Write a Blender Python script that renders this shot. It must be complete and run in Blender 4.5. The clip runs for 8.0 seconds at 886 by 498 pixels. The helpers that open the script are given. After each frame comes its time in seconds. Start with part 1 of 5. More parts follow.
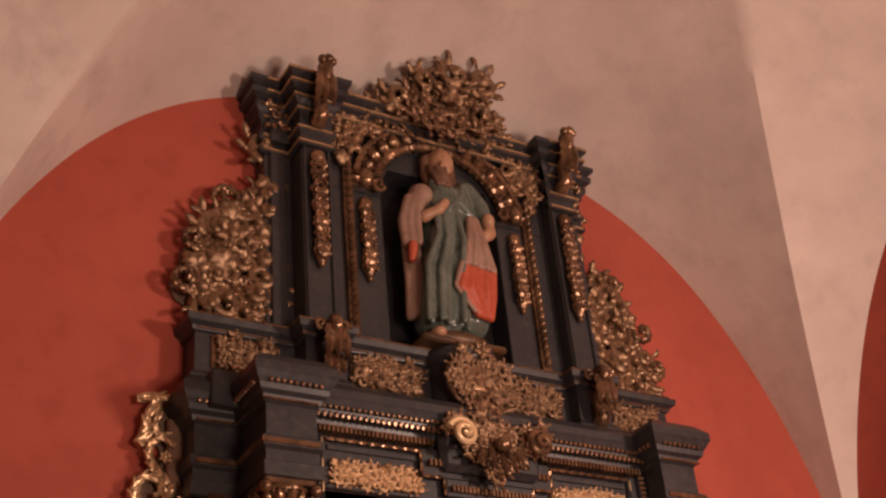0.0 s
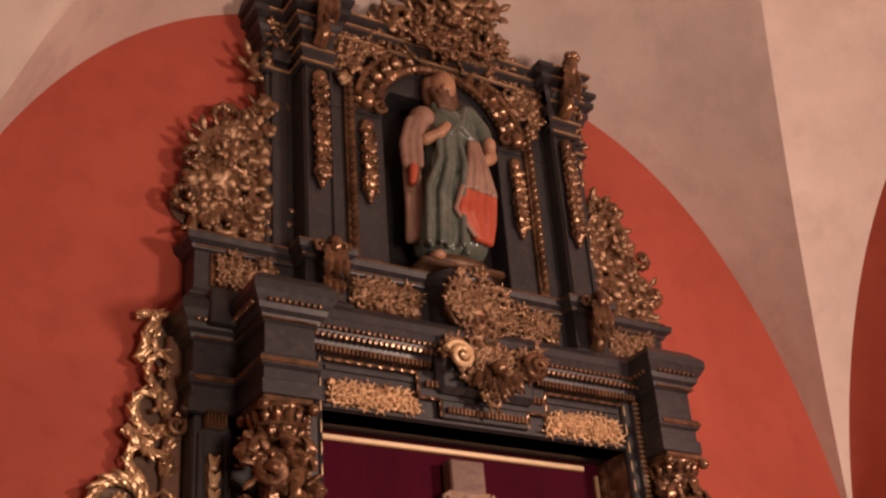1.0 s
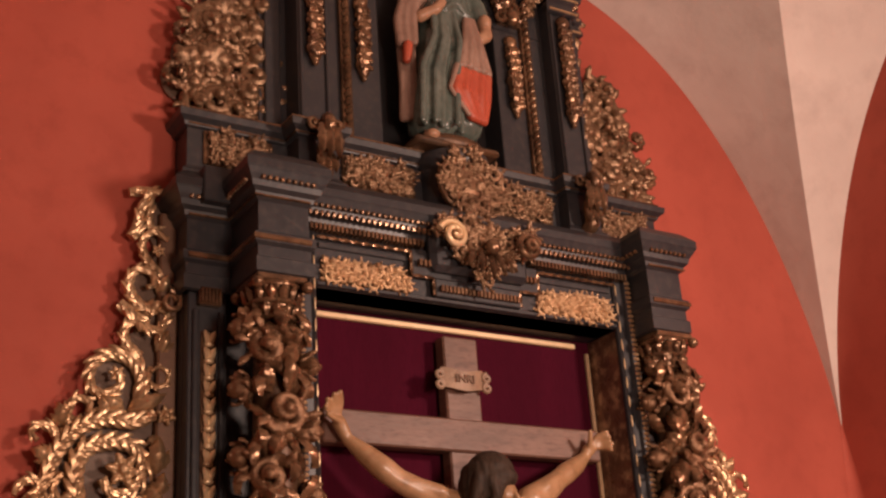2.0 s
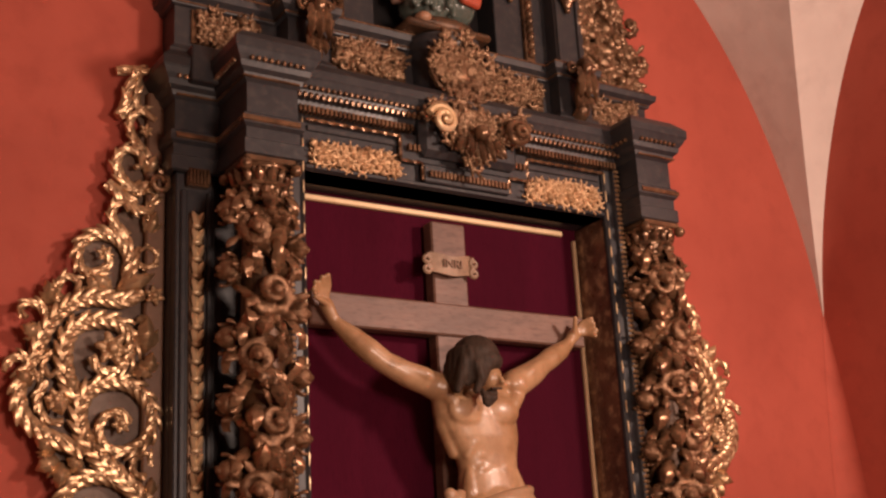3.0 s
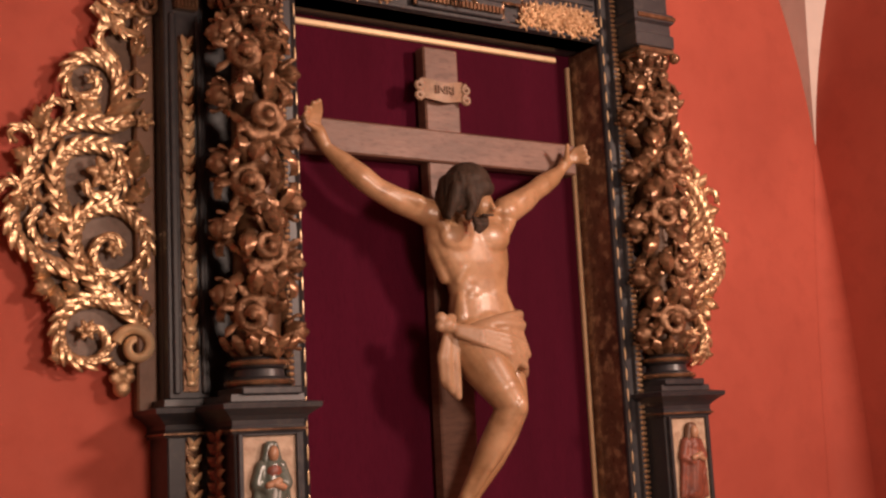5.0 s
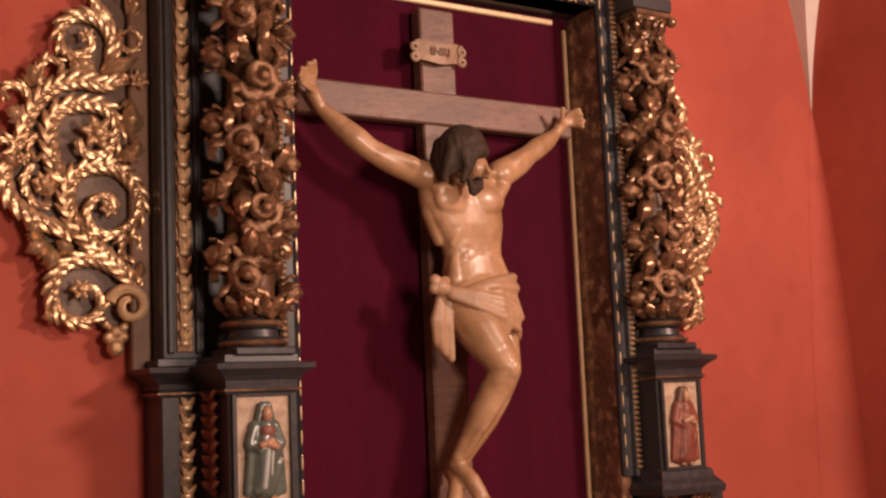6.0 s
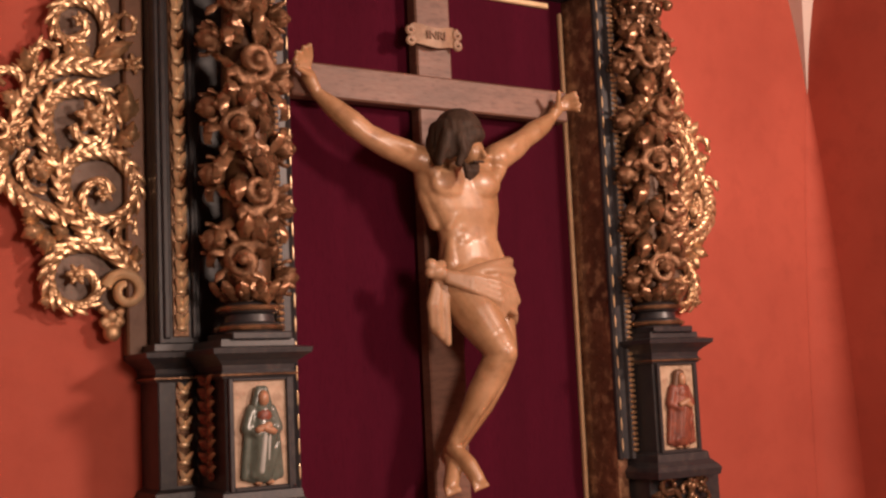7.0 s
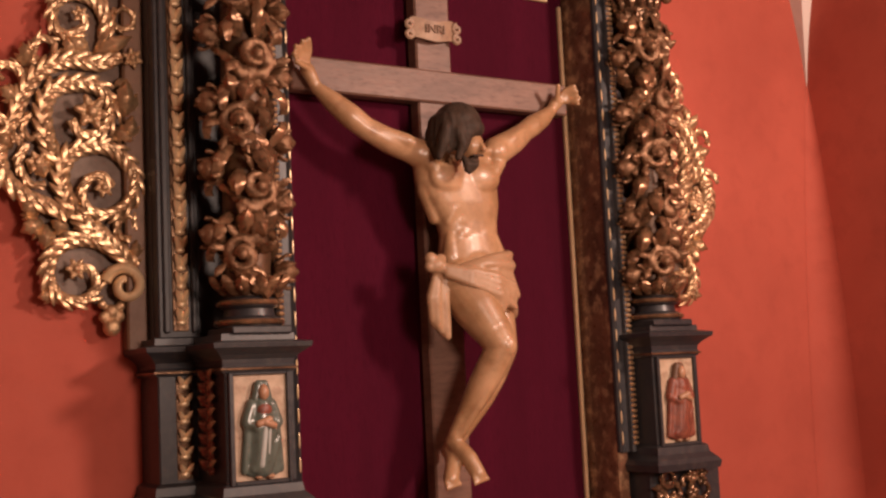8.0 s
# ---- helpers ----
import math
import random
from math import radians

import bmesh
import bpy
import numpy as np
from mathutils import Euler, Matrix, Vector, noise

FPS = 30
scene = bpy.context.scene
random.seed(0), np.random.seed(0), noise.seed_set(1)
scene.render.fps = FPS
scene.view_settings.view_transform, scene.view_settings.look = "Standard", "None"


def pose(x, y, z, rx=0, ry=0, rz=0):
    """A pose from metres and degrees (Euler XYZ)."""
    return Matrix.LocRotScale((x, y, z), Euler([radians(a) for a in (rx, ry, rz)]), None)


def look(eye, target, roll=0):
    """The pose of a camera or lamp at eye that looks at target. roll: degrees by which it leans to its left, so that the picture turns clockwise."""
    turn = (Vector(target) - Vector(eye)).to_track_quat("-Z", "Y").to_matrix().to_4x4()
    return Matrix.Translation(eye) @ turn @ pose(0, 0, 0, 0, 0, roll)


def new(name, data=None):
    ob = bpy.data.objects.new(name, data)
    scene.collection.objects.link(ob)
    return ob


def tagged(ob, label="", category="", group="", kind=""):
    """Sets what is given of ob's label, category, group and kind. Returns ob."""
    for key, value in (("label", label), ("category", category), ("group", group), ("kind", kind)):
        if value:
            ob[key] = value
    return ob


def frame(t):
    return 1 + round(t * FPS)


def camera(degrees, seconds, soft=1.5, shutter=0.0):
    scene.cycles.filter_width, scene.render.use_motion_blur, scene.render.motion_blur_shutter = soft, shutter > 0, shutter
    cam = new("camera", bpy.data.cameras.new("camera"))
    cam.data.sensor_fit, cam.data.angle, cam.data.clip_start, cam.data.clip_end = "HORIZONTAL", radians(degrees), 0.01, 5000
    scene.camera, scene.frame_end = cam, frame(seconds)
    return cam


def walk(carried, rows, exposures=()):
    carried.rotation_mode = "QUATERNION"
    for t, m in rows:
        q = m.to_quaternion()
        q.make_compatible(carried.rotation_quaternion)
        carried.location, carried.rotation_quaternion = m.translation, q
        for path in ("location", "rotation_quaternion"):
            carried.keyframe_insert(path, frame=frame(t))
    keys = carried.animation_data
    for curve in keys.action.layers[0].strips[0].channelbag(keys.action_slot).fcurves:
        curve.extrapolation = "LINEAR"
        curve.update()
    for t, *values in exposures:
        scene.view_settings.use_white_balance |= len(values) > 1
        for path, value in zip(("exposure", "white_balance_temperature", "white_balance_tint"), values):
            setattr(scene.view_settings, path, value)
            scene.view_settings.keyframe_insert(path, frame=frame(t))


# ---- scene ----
EXPOSURES = [(0.0, -0.5), (1.5, -0.33), (3.5, -0.17), (5.0, -0.05), (8.0, 0.02)]
cam = camera(39.72, 8.0, soft=2.4)
EYE = (-2.235, -3.549, 1.6)
TURNS = [  # seconds, Euler angles in degrees
    (0, 121.83, 5.01, -30.02),
    (0.5, 120.66, 4.56, -30.04),
    (1, 118.21, 4.0, -30.61),
    (1.5, 115.43, 4.09, -30.6),
    (3, 107.14, 3.06, -31.87),
    (3.5, 104.93, 2.93, -32.12),
    (4, 102.36, 2.86, -32.04),
    (4.5, 100.57, 2.84, -32.24),
    (5, 99.04, 2.85, -32.31),
    (6.5, 96.83, 2.33, -32.78),
    (7, 96.52, 2.57, -32.81),
    (7.5, 96.41, 2.69, -32.98),
    (8, 96.23, 2.72, -32.81),
]
walk(cam, [(t, pose(*EYE, a, b, c)) for t, a, b, c in TURNS], [(t, e) for t, e in EXPOSURES])

# ---- light ----
world = bpy.data.worlds.new("world")
scene.world = world
world.use_nodes = True
world.node_tree.nodes["Background"].inputs[0].default_value = (1.0, 0.7, 0.5, 1)
world.node_tree.nodes["Background"].inputs[1].default_value = 0.02


def lamp(name, kind, at, target, watts, colour, size):
    data = bpy.data.lights.new(name, kind)
    data.energy, data.color = watts, colour
    if kind == "AREA":
        data.shape, data.size = "DISK", size
    else:
        data.shadow_soft_size = size
    ob = new(name, data)
    ob.matrix_basis = look(at, target)
    return ob


WARM = (1.0, 0.71, 0.575)
lamp("key_lamp", "AREA", (1.75, -3.7, 3.2), (-0.1, 0, 2.3), 127, WARM, 0.5)
# Unseen frontal fill, placed to soften the key's shadows and brighten the gilding.
lamp("unseen_fill_lamp", "AREA", (-0.6, -3.95, 2.2), (0.2, 0, 2.4), 76, WARM, 0.8)

# ---- materials ----


def material(name):
    m = bpy.data.materials.new(name)
    m.use_nodes = True
    return m, m.node_tree.nodes, m.node_tree.links, m.node_tree.nodes["Principled BSDF"]


def surface(name, c1, c2, c3=None, scale=3.0, fine=60.0, rough=(0.5, 0.7), metal=0.0, bump=0.2, depth=0.004,
            stretch=(1, 1, 1), sheen=0.0, coat=0.0, mix3=0.6, spec=0.5):
    """Two-scale mottled colour with fine relief, in real-world size."""
    m, n, l, b = material(name)
    co = n.new("ShaderNodeTexCoord")
    mp = n.new("ShaderNodeMapping")
    mp.inputs["Scale"].default_value = stretch
    l.new(co.outputs["Object"], mp.inputs["Vector"])
    big, small = n.new("ShaderNodeTexNoise"), n.new("ShaderNodeTexNoise")
    for t, s, d in ((big, scale, 5), (small, fine, 4)):
        t.inputs["Scale"].default_value, t.inputs["Detail"].default_value = s, d
        t.inputs["Roughness"].default_value = 0.6
        l.new(mp.outputs[0], t.inputs["Vector"])
    r1 = n.new("ShaderNodeValToRGB")
    r1.color_ramp.elements[0].position, r1.color_ramp.elements[1].position = 0.35, 0.65
    r1.color_ramp.elements[0].color, r1.color_ramp.elements[1].color = (*c1, 1), (*c2, 1)
    l.new(big.outputs["Fac"], r1.inputs["Fac"])
    colour = r1.outputs[0]
    if c3:
        mx = n.new("ShaderNodeMix")
        mx.data_type = "RGBA"
        r2 = n.new("ShaderNodeMapRange")
        r2.inputs["From Min"].default_value, r2.inputs["From Max"].default_value = 0.5, 0.72
        r2.inputs["To Max"].default_value = mix3
        l.new(small.outputs["Fac"], r2.inputs["Value"])
        l.new(r2.outputs[0], mx.inputs["Factor"])
        l.new(colour, mx.inputs["A"])
        mx.inputs["B"].default_value = (*c3, 1)
        colour = mx.outputs["Result"]
    l.new(colour, b.inputs["Base Color"])
    rr = n.new("ShaderNodeMapRange")
    rr.inputs["To Min"].default_value, rr.inputs["To Max"].default_value = rough
    l.new(small.outputs["Fac"], rr.inputs["Value"])
    l.new(rr.outputs[0], b.inputs["Roughness"])
    b.inputs["Metallic"].default_value = metal
    b.inputs["Specular IOR Level"].default_value = spec
    b.inputs["Sheen Weight"].default_value = sheen
    b.inputs["Coat Weight"].default_value = coat
    b.inputs["Coat Roughness"].default_value = 0.25
    bp = n.new("ShaderNodeBump")
    bp.inputs["Strength"].default_value, bp.inputs["Distance"].default_value = bump, depth
    l.new(small.outputs["Fac"], bp.inputs["Height"])
    l.new(bp.outputs[0], b.inputs["Normal"])
    return m


RED = surface("red_limewash", (0.35, 0.064, 0.039), (0.44, 0.088, 0.055), (0.31, 0.058, 0.037), 1.1, 8, (0.75, 0.95), bump=0.16, depth=0.012, mix3=0.5)
WHITE = surface("white_limewash", (0.51, 0.415, 0.37), (0.69, 0.585, 0.52), (0.46, 0.37, 0.33), 0.8, 5, (0.8, 0.95), bump=0.25, depth=0.02, mix3=0.6)
BLACK = surface("black_painted_wood", (0.021, 0.021, 0.0245), (0.033, 0.0325, 0.0355), (0.06, 0.049, 0.042), 3, 45, (0.26, 0.5), bump=0.15, depth=0.003)
GILT = surface("worn_gilding", (0.43, 0.265, 0.14), (0.76, 0.525, 0.31), (0.17, 0.095, 0.05), 9, 36, (0.24, 0.42), metal=0.75, bump=0.35, depth=0.003, mix3=0.7)
BRONZE = surface("dull_gilding", (0.11, 0.06, 0.034), (0.31, 0.18, 0.1), (0.03, 0.018, 0.013), 10, 46, (0.14, 0.34), metal=0.62, bump=0.4, depth=0.003, mix3=0.75)
ANTIQUE = surface("antique_gilding", (0.155, 0.092, 0.053), (0.4, 0.25, 0.143), (0.04, 0.024, 0.016), 10, 44, (0.16, 0.36), metal=0.65, bump=0.35, depth=0.003, mix3=0.75)
BROWN = surface("brown_painted_wood", (0.14, 0.07, 0.04), (0.19, 0.10, 0.055), (0.10, 0.05, 0.03), 4, 40, (0.45, 0.65), bump=0.12)
VELVET = surface("crimson_velvet", (0.051, 0.0032, 0.0122), (0.068, 0.0043, 0.0164), (0.038, 0.002, 0.009), 1.5, 80, (0.85, 0.95), sheen=0.04, spec=0.08, bump=0.1, stretch=(3, 3, 0.4))
TIMBER = surface("cross_timber", (0.125, 0.063, 0.042), (0.2, 0.105, 0.073), (0.075, 0.037, 0.027), 4, 26, (0.4, 0.6), bump=0.15, stretch=(1, 1, 4))
SKIN = surface("varnished_flesh_paint", (0.32, 0.175, 0.082), (0.48, 0.285, 0.155), (0.2, 0.095, 0.038), 7, 20, (0.34, 0.5), bump=0.14, mix3=0.55, coat=0.4)

# Gilding paled and made less metallic: the strong highlight is in its colour.
BRIGHT = surface("pale_lit_gilding", (0.74, 0.52, 0.29), (0.86, 0.64, 0.40), (0.5, 0.3, 0.14), 6, 40, (0.25, 0.42), metal=0.4, bump=0.1, depth=0.002, mix3=0.4)
BARK = surface("dark_worn_gilding", (0.06, 0.032, 0.018), (0.12, 0.06, 0.028), (0.03, 0.018, 0.012), 10, 50, (0.35, 0.55), metal=0.35, bump=0.3, depth=0.003, mix3=0.7)
DRAB = surface("drab_wing_board", (0.12, 0.072, 0.045), (0.165, 0.10, 0.065), (0.09, 0.05, 0.03), 6, 40, (0.45, 0.65), bump=0.15)
MARBLED = surface("marbled_reveal", (0.1, 0.047, 0.03), (0.22, 0.105, 0.06), (0.68, 0.43, 0.24), 9, 24, (0.2, 0.4), metal=0.25, bump=0.25, mix3=0.7)
REDGOLD = surface("red_and_gold_paint", (0.13, 0.03, 0.018), (0.26, 0.11, 0.05), (0.06, 0.025, 0.015), 16, 50, (0.3, 0.5), metal=0.3, bump=0.2)
CREAM = surface("cream_panel_paint", (0.36, 0.25, 0.165), (0.5, 0.37, 0.26), (0.22, 0.12, 0.075), 22, 34, (0.45, 0.65), bump=0.35, depth=0.006, mix3=0.75)
# Near-black for the niche back only; the recess's shade is in this colour.
DARK = surface("shaded_niche_paint", (0.012, 0.011, 0.012), (0.019, 0.017, 0.018), (0.01, 0.01, 0.01), 4, 40, (0.5, 0.7))
GREEN = surface("green_robe_paint", (0.07, 0.095, 0.08), (0.13, 0.155, 0.13), (0.05, 0.05, 0.035), 10, 45, (0.16, 0.3), bump=0.08, mix3=0.5, coat=0.4)
ROBE = surface("red_robe_paint", (0.17, 0.045, 0.028), (0.25, 0.075, 0.042), (0.1, 0.035, 0.025), 18, 50, (0.4, 0.55), bump=0.15, mix3=0.8)
ROSE = surface("pale_cloak_paint", (0.24, 0.14, 0.10), (0.32, 0.2, 0.15), (0.18, 0.09, 0.06), 9, 40, (0.4, 0.55), bump=0.08, mix3=0.5)
SCARLET = surface("scarlet_lining_paint", (0.38, 0.062, 0.03), (0.46, 0.09, 0.042), (0.3, 0.05, 0.025), 9, 40, (0.4, 0.55), bump=0.08)
FACE = surface("worn_flesh_paint", (0.36, 0.19, 0.11), (0.46, 0.26, 0.155), (0.25, 0.12, 0.065), 14, 45, (0.3, 0.48), bump=0.1)
BEARD = surface("brown_beard_paint", (0.10, 0.05, 0.028), (0.16, 0.08, 0.045), (0.07, 0.035, 0.02), 20, 60, (0.4, 0.6), bump=0.3)
HAIR = surface("dark_hair_paint", (0.03, 0.018, 0.012), (0.06, 0.038, 0.026), (0.015, 0.01, 0.007), 25, 45, (0.55, 0.75), bump=0.9, depth=0.008, stretch=(1, 1, 0.35), spec=0.25)
LINEN = surface("ochre_loincloth_paint", (0.34, 0.2, 0.11), (0.44, 0.27, 0.16), (0.26, 0.14, 0.075), 10, 40, (0.35, 0.5), bump=0.1, mix3=0.4)
PALE = surface("pale_blue_paint", (0.34, 0.36, 0.34), (0.44, 0.45, 0.42), (0.3, 0.28, 0.24), 20, 60, (0.4, 0.6), bump=0.1)
BONE = surface("pale_carved_wood", (0.25, 0.155, 0.095), (0.38, 0.25, 0.16), (0.16, 0.09, 0.055), 14, 50, (0.4, 0.6), bump=0.2)
VINE = surface("brown_worn_vine_gilding", (0.14, 0.074, 0.04), (0.34, 0.19, 0.102), (0.04, 0.022, 0.015), 11, 50, (0.15, 0.36), metal=0.6, bump=0.45, depth=0.003, mix3=0.75)
INSCRIBED = surface("faded_lettering", (0.2, 0.115, 0.07), (0.24, 0.14, 0.09), (0.16, 0.09, 0.06), 20, 60, (0.5, 0.7))
STONE = surface("pale_bounce_stone", (0.30, 0.25, 0.2), (0.4, 0.34, 0.28), (0.24, 0.2, 0.16), 2, 30, (0.5, 0.7))

# ---- building blocks ----


def finish(name, bm, mat, smooth=False, sharp=40):
    bmesh.ops.recalc_face_normals(bm, faces=bm.faces)
    me = bpy.data.meshes.new(name)
    if smooth:
        for f in bm.faces:
            f.smooth = True
        for e in bm.edges:
            if e.is_manifold and e.calc_face_angle(0) > radians(sharp):
                e.smooth = False
    bm.to_mesh(me)
    bm.free()
    for m in mat if isinstance(mat, (list, tuple)) else [mat]:
        me.materials.append(m)
    return me


def part(name, bm, mat, parent=None, label="", smooth=False):
    ob = new(name, finish(name, bm, mat, smooth))
    if parent:
        ob.parent = parent
        ob.matrix_parent_inverse = parent.matrix_world.inverted() if parent.parent is None else Matrix()
    if label:
        tagged(ob, label)
    return ob


def thing(name, label, category, at=(0, 0, 0), group="", kind=""):
    ob = new(name)
    ob.empty_display_size = 0.1
    return tagged(ob, label, category, group, kind)


def box(bm, x0, x1, y0, y1, z0, z1, bevel=0.004):
    x0, x1 = sorted((x0, x1))
    y0, y1 = sorted((y0, y1))
    vs = [bm.verts.new((x, y, z)) for x in (x0, x1) for y in (y0, y1) for z in (z0, z1)]
    fs = [bm.faces.new([vs[i] for i in q]) for q in ((0, 1, 3, 2), (4, 6, 7, 5), (0, 4, 5, 1), (2, 3, 7, 6), (0, 2, 6, 4), (1, 5, 7, 3))]
    if bevel:
        es = {e for f in fs for e in f.edges}
        bmesh.ops.bevel(bm, geom=list(es), offset=bevel, segments=1, affect="EDGES")
    return bm


def moulding(bm, path, profile):
    """A profile (out, z) swept along a plan line (x, y), mitred; outside is to the right of the way."""
    pts = [Vector(q) for q in path]
    mitre = []
    for i, q in enumerate(pts):
        ns = []
        for a, b in ((i - 1, i), (i, i + 1)):
            if 0 <= a and b < len(pts):
                d = (pts[b] - pts[a]).normalized()
                ns.append(Vector((d.y, -d.x)))
        n = ns[0] if len(ns) == 1 else (ns[0] + ns[1]) / (1 + ns[0].dot(ns[1]))
        mitre.append(n)
    rings = [[bm.verts.new((q.x + m.x * o, q.y + m.y * o, z)) for o, z in profile] for q, m in zip(pts, mitre)]
    for r, s in zip(rings, rings[1:]):
        for i in range(len(profile) - 1):
            bm.faces.new((r[i], s[i], s[i + 1], r[i + 1]))
    for r in (rings[0], rings[-1]):
        bm.faces.new(r)
    top = [r[-1] for r in rings]
    return bm


def lathe(bm, cx, cy, profile, n=20, lobes=0, depth=0.0):
    """Profile (radius, z) turned round an upright axis, fluted by lobes."""
    rings = []
    for r, z in profile:
        rings.append([bm.verts.new((cx + r * (1 + depth * math.cos(lobes * a)) * math.cos(a), cy + r * (1 + depth * math.cos(lobes * a)) * math.sin(a), z))
                      for a in (2 * math.pi * i / n for i in range(n))])
    for r, s in zip(rings, rings[1:]):
        for i in range(n):
            bm.faces.new((r[i], r[(i + 1) % n], s[(i + 1) % n], s[i]))
    bm.faces.new(rings[0])
    bm.faces.new(rings[-1])
    return bm


# ---- the chapel ----
HALF, SPRING, RISE, BAY = 2.03, 2.75, 2.06, 4.1


def arch(x, half):
    """Height of the vault's arch over its springing."""
    u = min(1.0, abs(x / half) * (1.035 if x < 0 else 1.0))  # the western haunch is a little tighter
    return RISE * (1 - u ** 3) ** 0.65


def chapel():
    # back wall: a lunette under the vault, red; its top edge is a little uneven, like brushed limewash
    bm = bmesh.new()
    xs = [-6.2 + i * (8.23 / 240) for i in range(241)]
    top = [SPRING + arch((x + HALF) % (2 * HALF) - HALF if x < -HALF else x, HALF) + 0.06 for x in xs]
    front = [[bm.verts.new((x, 0, z)) for x, z in ((x, 0), (x, t))] for x, t in zip(xs, top)]
    back = [[bm.verts.new((x, 0.3, z)) for x, z in ((x, 0), (x, t))] for x, t in zip(xs, top)]
    for i in range(240):
        bm.faces.new((front[i][0], front[i + 1][0], front[i + 1][1], front[i][1]))
        bm.faces.new((back[i][0], back[i][1], back[i + 1][1], back[i + 1][0]))
        bm.faces.new((front[i][1], front[i + 1][1], back[i + 1][1], back[i][1]))
    tagged(part("wall_north", bm, RED), "red limewashed lunette wall behind the altarpiece", "wall", kind="structure")
    bm = bmesh.new()
    ys = [-BAY * i / 80 for i in range(81)]
    a = [[bm.verts.new((HALF + d, y, z)) for z in (0, SPRING + arch(y + BAY / 2, BAY / 2) + 0.06)] for y in ys for d in (0, 0.3)]
    for i in range(80):
        p, q, r, s = a[2 * i], a[2 * i + 2], a[2 * i + 1], a[2 * i + 3]
        bm.faces.new((p[0], p[1], q[1], q[0]))
        bm.faces.new((r[0], s[0], s[1], r[1]))
        bm.faces.new((p[1], r[1], s[1], q[1]))
    tagged(part("wall_east", bm, RED), "red limewashed side wall in shade", "wall", kind="structure")
    # soft, rounded plaster in the corner of the two red walls
    bm = bmesh.new()
    rows = []
    for j in range(25):
        z = (SPRING + 0.1) * j / 24
        r = 0.14 * max(0.0, 1 - (z / (SPRING + 0.1)) ** 3) + 0.004
        rows.append([bm.verts.new((HALF - r + r * math.sin(a) - 0.001, -r + r * math.cos(a) - 0.001, z)) for a in (math.pi / 2 * k / 12 for k in range(13))])
    for p, q in zip(rows, rows[1:]):
        for k in range(12):
            bm.faces.new((p[k], p[k + 1], q[k + 1], q[k]))
    tagged(part("corner_trim", bm, RED, smooth=True), "rounded red plaster corner", "wall corner", kind="structure")
    # South and west walls are unseen, added to enclose the room and bounce light.
    bm = bmesh.new()
    box(bm, -6.5, 2.33, -4.5, -BAY, 0, 5.2, 0)
    tagged(part("wall_south", bm, WHITE), "plain limewashed wall, added unseen to close the room", "wall", kind="structure")
    bm = bmesh.new()
    box(bm, -6.5, -6.2, -BAY, 0.3, 0, 5.2, 0)
    tagged(part("wall_west", bm, WHITE), "plain limewashed wall, added unseen to close the room", "wall", kind="structure")
    # The floor is unseen; its stone is pale so that it bounces light up.
    bm = bmesh.new()
    box(bm, -6.5, 2.33, -4.5, 0.3, -0.2, 0, 0)
    tagged(part("floor", bm, STONE), "unseen stone floor, pale to bounce light up", "floor", kind="structure")
    # groin vault: the higher of two crossing barrels, swelling towards the middle
    bm = bmesh.new()
    n = 110
    steps = [-math.cos(math.pi * i / n) for i in range(n + 1)]
    for bay in (0, -2 * HALF):
        grid = []
        for u in steps:
            col = []
            for v in steps:
                x, y = u * HALF + bay, v * BAY / 2 - BAY / 2
                z = SPRING + max(arch(x - bay, HALF), RISE * (1 - abs(v) ** 3) ** 0.65) + 0.7 * (1 - u * u) * (1 - v * v)
                z += (0.02 * noise.noise((x * 1.1, y * 1.1, 3)) + 0.007 * noise.noise((x * 4, y * 4, 1))) * (1 - 0.6 * max(abs(u), abs(v)) ** 8)
                col.append(bm.verts.new((x, y, z)))
            grid.append(col)
        for i in range(n):
            for k in range(n):
                a, b, c, d = grid[i][k], grid[i][k + 1], grid[i + 1][k + 1], grid[i + 1][k]
                if (i < n / 2) == (k < n / 2):
                    bm.faces.new((a, b, c))
                    bm.faces.new((a, c, d))
                else:
                    bm.faces.new((a, b, d))
                    bm.faces.new((b, c, d))
    ob = part("ceiling", bm, WHITE, smooth=True)
    ob.modifiers.new("thick", "SOLIDIFY").thickness = 0.15
    ob.modifiers["thick"].offset = 1
    tagged(ob, "whitewashed groin vault with uneven plaster", "ceiling", kind="structure")


chapel()

# ---- carving tools ----


def spline(ctrl, step=0.007):
    """A smooth line through the points given, in even small steps."""
    c = [Vector(q) for q in ctrl]
    c = [2 * c[0] - c[1]] + c + [2 * c[-1] - c[-2]]
    out = []
    for a, b, d, e in zip(c, c[1:], c[2:], c[3:]):
        n = max(2, int((d - b).length / step))
        for i in range(n):
            t = i / n
            out.append(0.5 * (2 * b + (d - a) * t + (2 * a - 5 * b + 4 * d - e) * t * t + (3 * b - a - 3 * d + e) * t ** 3))
    return out + [c[-2]]


